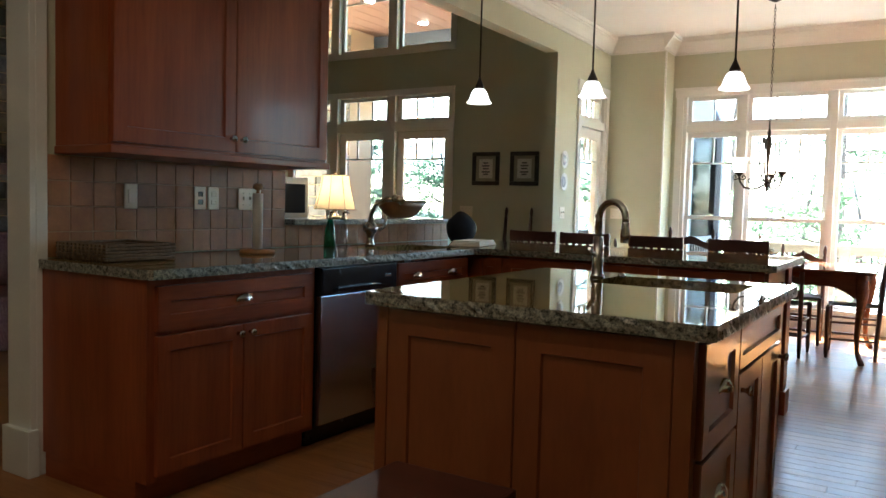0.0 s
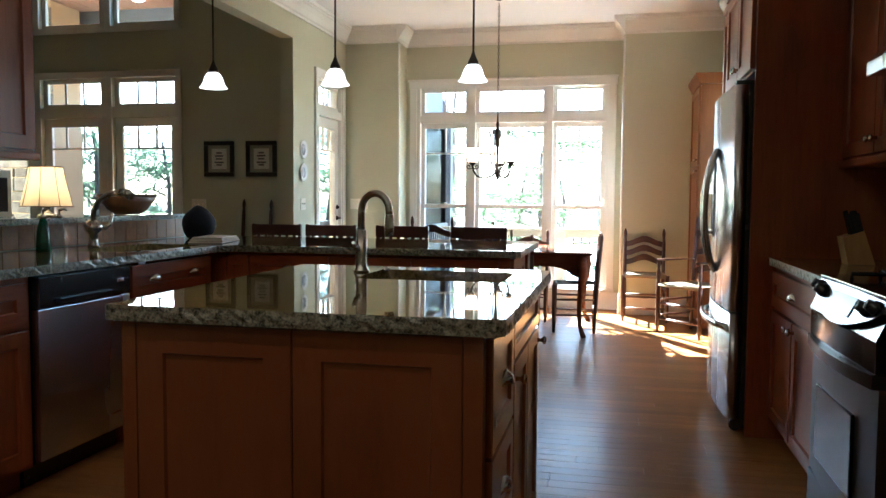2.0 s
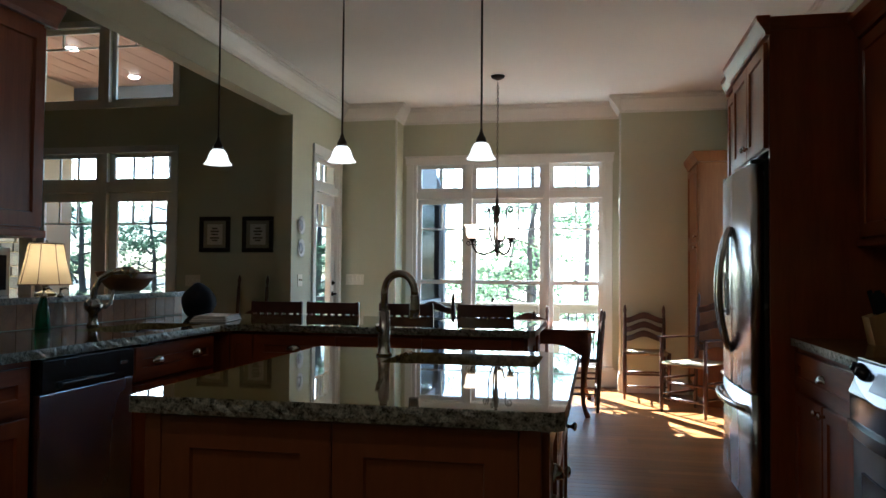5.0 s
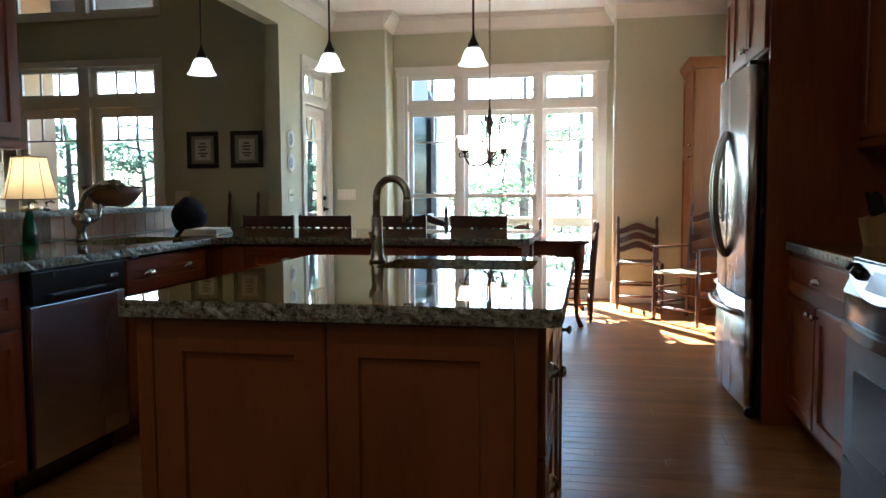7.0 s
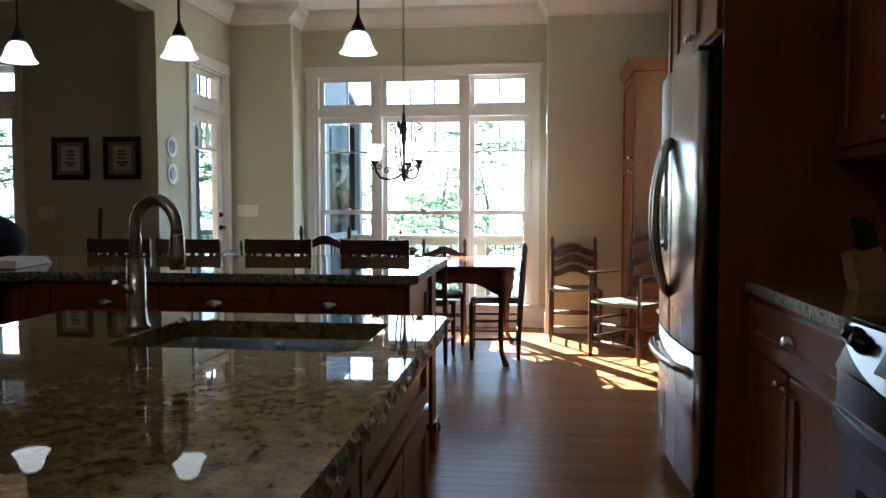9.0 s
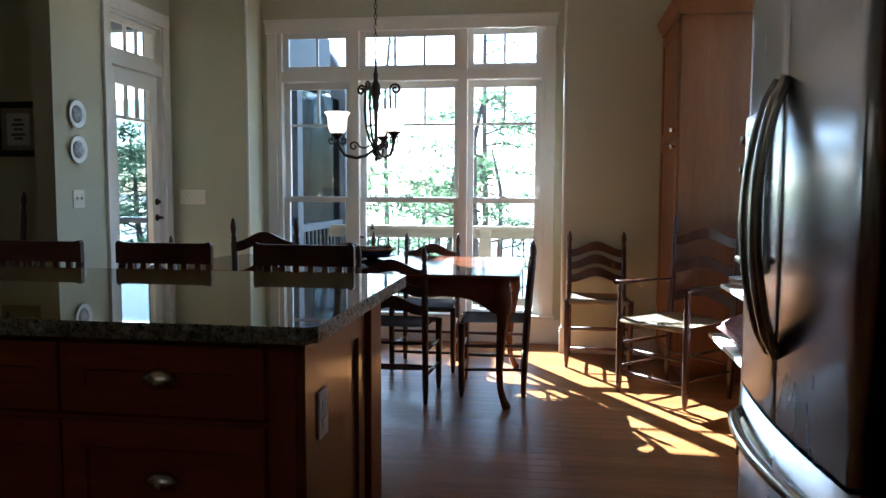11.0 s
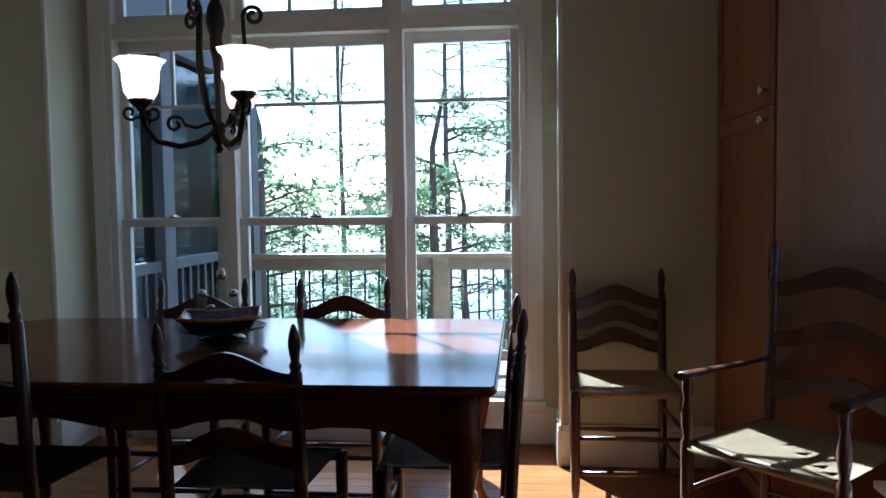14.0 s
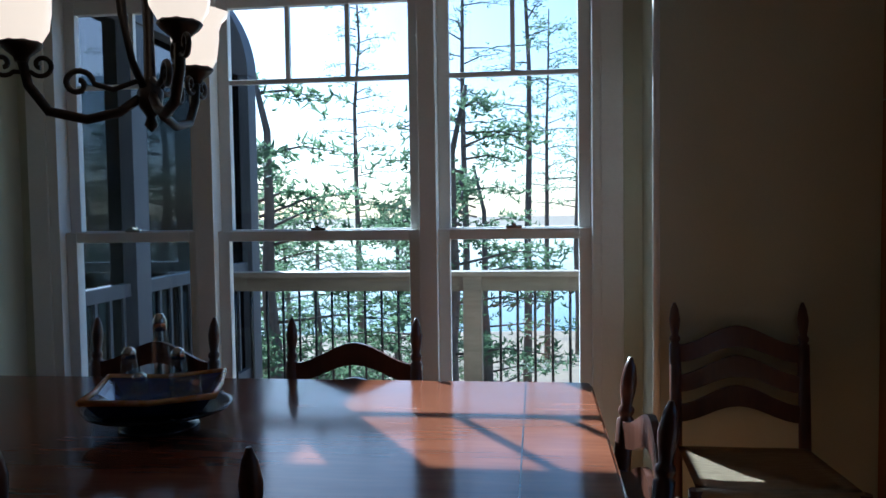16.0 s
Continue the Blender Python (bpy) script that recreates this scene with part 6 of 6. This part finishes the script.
while x < 6.4:
    if min(abs(x - p) for p in (0.42, 2.46, 4.5)) > 0.07:
        b_ = new("baluster", bal)
        b_.parent, b_.matrix_basis = rail, pose(x, RY, 0)
    x += 0.112
# stone chimney standing at the porch's far side
pc = thing("porch_chimney", "grey-brown fieldstone chimney on the screened porch", "chimney")
part("core", B(-9.3, -7.35, 11.75, 12.4, -0.12, 4.19), GROUT, pc)
rnd, z = random.Random(31), -0.11
while z < 4.05:
    hgt, x = rnd.uniform(0.13, 0.24), -9.3
    while x < -7.4:
        w = min(rnd.uniform(0.2, 0.46), -7.33 - x)
        part("stone", B(x, x + w - 0.014, 11.73 - rnd.uniform(0, 0.04), 11.76, z, min(z + hgt, 4.18) - 0.014, 0.016), STONE, pc)
        x += w
    z += hgt
# screened porch beyond the door, its side seen through the window
sp = thing("screened_porch", "dark stained screened porch with posts and rails", "porch")
for x, y in ((-1.30, 10.9), (-1.30, 12.55), (-1.72, 12.55), (-3.6, 12.55), (-5.6, 12.55), (-7.6, 12.55)):
    part("post", B(x - 0.075, x + 0.075, y - 0.075, y + 0.075, -0.12, 2.22 if x > -2 else 3.05, 0.005), PORCH, sp)
# this deep side beam is added to block sun from the table's left
part("beam", B(-1.39, -1.21, 10.07, 11.85, 2.20, 2.75, 0.005), PORCH, sp)
part("beam", B(-9.5, -2.42, 12.46, 12.64, 3.05, 3.2, 0.005), PORCH, sp)
arc = [radians(90 * k / 16) for k in range(17)]
brow = prism(bmesh.new(), [(-2.42 + 1.20 * math.cos(a), 2.20 + 1.0 * math.sin(a)) for a in arc] + [(-2.42 + 1.03 * math.cos(a), 2.20 + 0.85 * math.sin(a)) for a in arc[::-1]], "y", 12.46, 12.64)
bmesh.ops.recalc_face_normals(brow, faces=brow.faces[:])
part("arched_brow", brow, PORCH, sp, "dark arched beam over the porch corner")
for z in (0.0, 0.78):
    part("rail", B(-1.34, -1.26, 10.07, 12.5, z, z + 0.07, 0.004), PORCH, sp)
    part("rail", B(-9.5, -1.3, 12.51, 12.59, z, z + 0.07, 0.004), PORCH, sp)
y = 10.15
while y < 12.5:
    part("picket", B(-1.315, -1.285, y - 0.012, y + 0.012, 0.07, 0.78), PORCH, sp)
    y += 0.13
part("side_screen", B(-1.302, -1.298, 10.1, 12.5, -0.1, 2.2), SCREEN, sp, "dark insect screen")
# added boards close the gable, so less sun reaches porch and great room
part("gable_wall", B(-9.5, -2.4, 12.50, 12.58, 3.20, 4.19), PORCH, sp, "dark gable boards, added to shade the great room")
part("front_screen", B(-9.5, -1.3, 12.548, 12.552, -0.1, 2.25), SCREEN_PALE, sp, "pale insect screen")
# roof is carried out to x = -1.2 to block sun bound for the table
part("roof", B(-9.5, -1.2, GREAT_Y + 0.14, 12.9, 4.27, 4.45), PORCH, sp)

gd = bmesh.new()
N = 40
vv = []
for i in range(N + 1):
    row = []
    for j in range(N + 1):
        x, y = -600 + 1200 * i / N, -300 + 1500 * (j / N) ** 1.6
        z = -3.0 - 0.10 * max(0, min(y - 13, 60)) + 0.5 * noise.noise(Vector((x * 0.03, y * 0.03, 0)))
        row.append(gd.verts.new((x, y, z)))
    vv.append(row)
for i in range(N):
    for j in range(N):
        gd.faces.new((vv[i][j], vv[i + 1][j], vv[i + 1][j + 1], vv[i][j + 1])).smooth = True
structure("ground", gd, FOREST, "leaf-covered slope falling to the lake", "ground")
structure("water", B(-600, 600, 48, 420, -7.4, -7.3), WATER, "bright lake below the slope", "water")


def pine(seed, height, bare):
    rnd = random.Random(seed)
    t = thing("pine_tree", "tall pine with a straight trunk and open crown", "tree", group="pines by the lake")
    bend = [Vector((rnd.uniform(-0.15, 0.15), rnd.uniform(-0.15, 0.15), 0)) for _ in range(7)]
    path = [bend[k] * (k / 6) * 2 + Vector((0, 0, height * k / 6)) for k in range(7)]
    part("trunk", tube(bmesh.new(), path, [0.17 * (1 - 0.8 * k / 6) for k in range(7)], 9), BARK, t)
    verts, faces, limbs = [], [], bmesh.new()
    for k in range(28):
        z = height * (bare + (0.98 - bare) * k / 28)
        a, ln = rnd.uniform(0, 6.28), (0.9 + 2.0 * (1 - (z / height)) + rnd.uniform(-0.3, 0.6))
        base = path[0].lerp(path[-1], z / height)
        tip = base + Vector((math.cos(a) * ln, math.sin(a) * ln, rnd.uniform(-0.2, 0.5)))
        tube(limbs, [base, base.lerp(tip, 0.5) + Vector((0, 0, 0.12)), tip], [0.035, 0.022, 0.008], 4)
        for q in range(64 if height < 12 else 24):
            s = rnd.uniform(0.3, 1.05)
            c = base.lerp(tip, s) + Vector((rnd.gauss(0, 0.2), rnd.gauss(0, 0.2), rnd.gauss(0.06, 0.1)))
            for h in range(3):
                d = Vector((rnd.gauss(0, 1), rnd.gauss(0, 1), rnd.gauss(0.3, 0.6))).normalized() * rnd.uniform(0.07, 0.15)
                e = d.orthogonal().normalized() * rnd.uniform(0.012, 0.030)
                i = len(verts)
                verts += [c - e, c + e, c + d + e * 0.4, c + d - e * 0.4]
                faces.append((i, i + 1, i + 2, i + 3))
    part("limbs", limbs, BARK, t)
    me = bpy.data.meshes.new("crown")
    me.from_pydata([tuple(v) for v in verts], [], faces)
    me.materials.append(NEEDLES)
    cr = new("crown", me)
    cr.parent = t
    return t


kinds = [pine(21, 15, 0.22), pine(22, 17, 0.45), pine(23, 7.2, 0.06), pine(24, 18, 0.5)]
rnd = random.Random(77)
spots = [(-0.9, 22.5, 2), (-0.35, 26.0, 2), (-1.7, 24.0, 2), (4.0, 45.0, 3), (0.5, 33.0, 3), (2.9, 46.0, 1), (-2.6, 29.0, 2), (4.3, 33.0, 3), (5.6, 29.0, 3), (-3.9, 33.0, 2),
         (1.3, 43.0, 3), (-1.8, 37.0, 3), (-11.0, 21.0, 2), (-7.8, 28.0, 2), (-5.9, 26.0, 2), (-5.0, 20.5, 2), (-6.9, 22.5, 2), (-3.5, 19.5, 2), (-8.6, 19.0, 2), (-9.5, 24, 2), (-12.0, 27, 2), (-7.5, 36, 2), (-10, 34, 2), (-14, 22, 2), (-16, 30, 0), (6.6, 10.5, 0), (7.6, 8.4, 1), (9.2, 9.6, 2), (10.5, 7.2, 0), (9.5, 13.5, 1), (8.4, 18.0, 0)]
for x, y, k in spots:
    z = -3.3 - 0.10 * max(0, min(y - 13, 60))
    s = rnd.uniform(0.9, 1.15)
    c = copy_thing(kinds[k], pose(x, y, z, 0, 0, rnd.uniform(0, 360)))
    c.scale = (s, s, s)
for k, t in enumerate(kinds):
    t.matrix_basis = pose(-16 + 3 * k, 38 + k, -6.2)

# ---- wall tiles and floor boards ----
def tiled(y0, y1, z0, z1, pitch, x, parent):
    n_y, n_z = max(1, round((y1 - y0) / pitch)), max(1, round((z1 - z0) / pitch))
    py, pz = (y1 - y0) / n_y, (z1 - z0) / n_z
    me = mesh_of("tile", B(0, 0.0045, 0.0025, py - 0.0025, 0.0025, pz - 0.0025, 0.0018), TILE)
    rnd = random.Random(8)
    for i in range(n_y):
        for j in range(n_z):
            ob = new("tile", me)
            ob.parent, ob.matrix_basis = parent, pose(x + rnd.uniform(0, 0.0012), y0 + i * py, z0 + j * pz)


splash = tagged(structure("backsplash", box(B(WALL_X, WALL_X + 0.004, 3.0, 4.42, 0.917, 1.353), WALL_X, WALL_X + 0.004, 4.42, 6.20, 0.917, 1.044), GROUT, "square brown travertine tiles with pale grout", "tiled wall"))
tiled(3.0, 4.42, 0.917, 1.353, 0.108, WALL_X + 0.002, splash)
tiled(4.42, 6.20, 0.917, 1.044, 0.108, WALL_X + 0.002, splash)

boards = structure("floor", B(-1.82, 2.54, -2.2, 10.0, -0.013, -0.009), OAK_REST, "glossy oak strip floor", "floor")
PITCH = 0.083
rnd = random.Random(15)
lengths = {}
def board_mesh(w):
    w = round(w * 10) / 10
    if w not in lengths:
        lengths[w] = mesh_of("board", B(0.0004, w - 0.0004, 0.0004, PITCH - 0.0004, -0.009, 0.0, 0.0012), OAK)
    return w, lengths[w]
far, count = bmesh.new(), 0
def far_board(x0, x1, y0):
    vs = [far.verts.new(p) for p in ((x0 + 0.0004, y0 + 0.0004, 0), (x1 - 0.0004, y0 + 0.0004, 0), (x1 - 0.0004, y0 + PITCH - 0.0004, 0), (x0 + 0.0004, y0 + PITCH - 0.0004, 0))]
    far.faces.new(vs)
y = -2.2
while y < 9.88:
    x = -9.4
    while x < 2.52:
        w = round(rnd.uniform(0.9, 2.0) * 10) / 10
        w = min(w, 2.6 - x)
        if x + w > 0.0 and 3.6 < y < 9.88 and count < 300 and x > -2.0:
            ww, me = board_mesh(w)
            ob = new("board", me)
            ob.parent, ob.matrix_basis = boards, pose(x, y, 0)
            count += 1
        elif y < 8.42 or x + w > -1.8:
            far_board(x if y < 8.42 else max(x, -1.82), x + w, y)
        x += w
    y += PITCH
single("floor_boards_rest", far, OAK_REST, "glossy oak floor boards", "floor", "stuff")
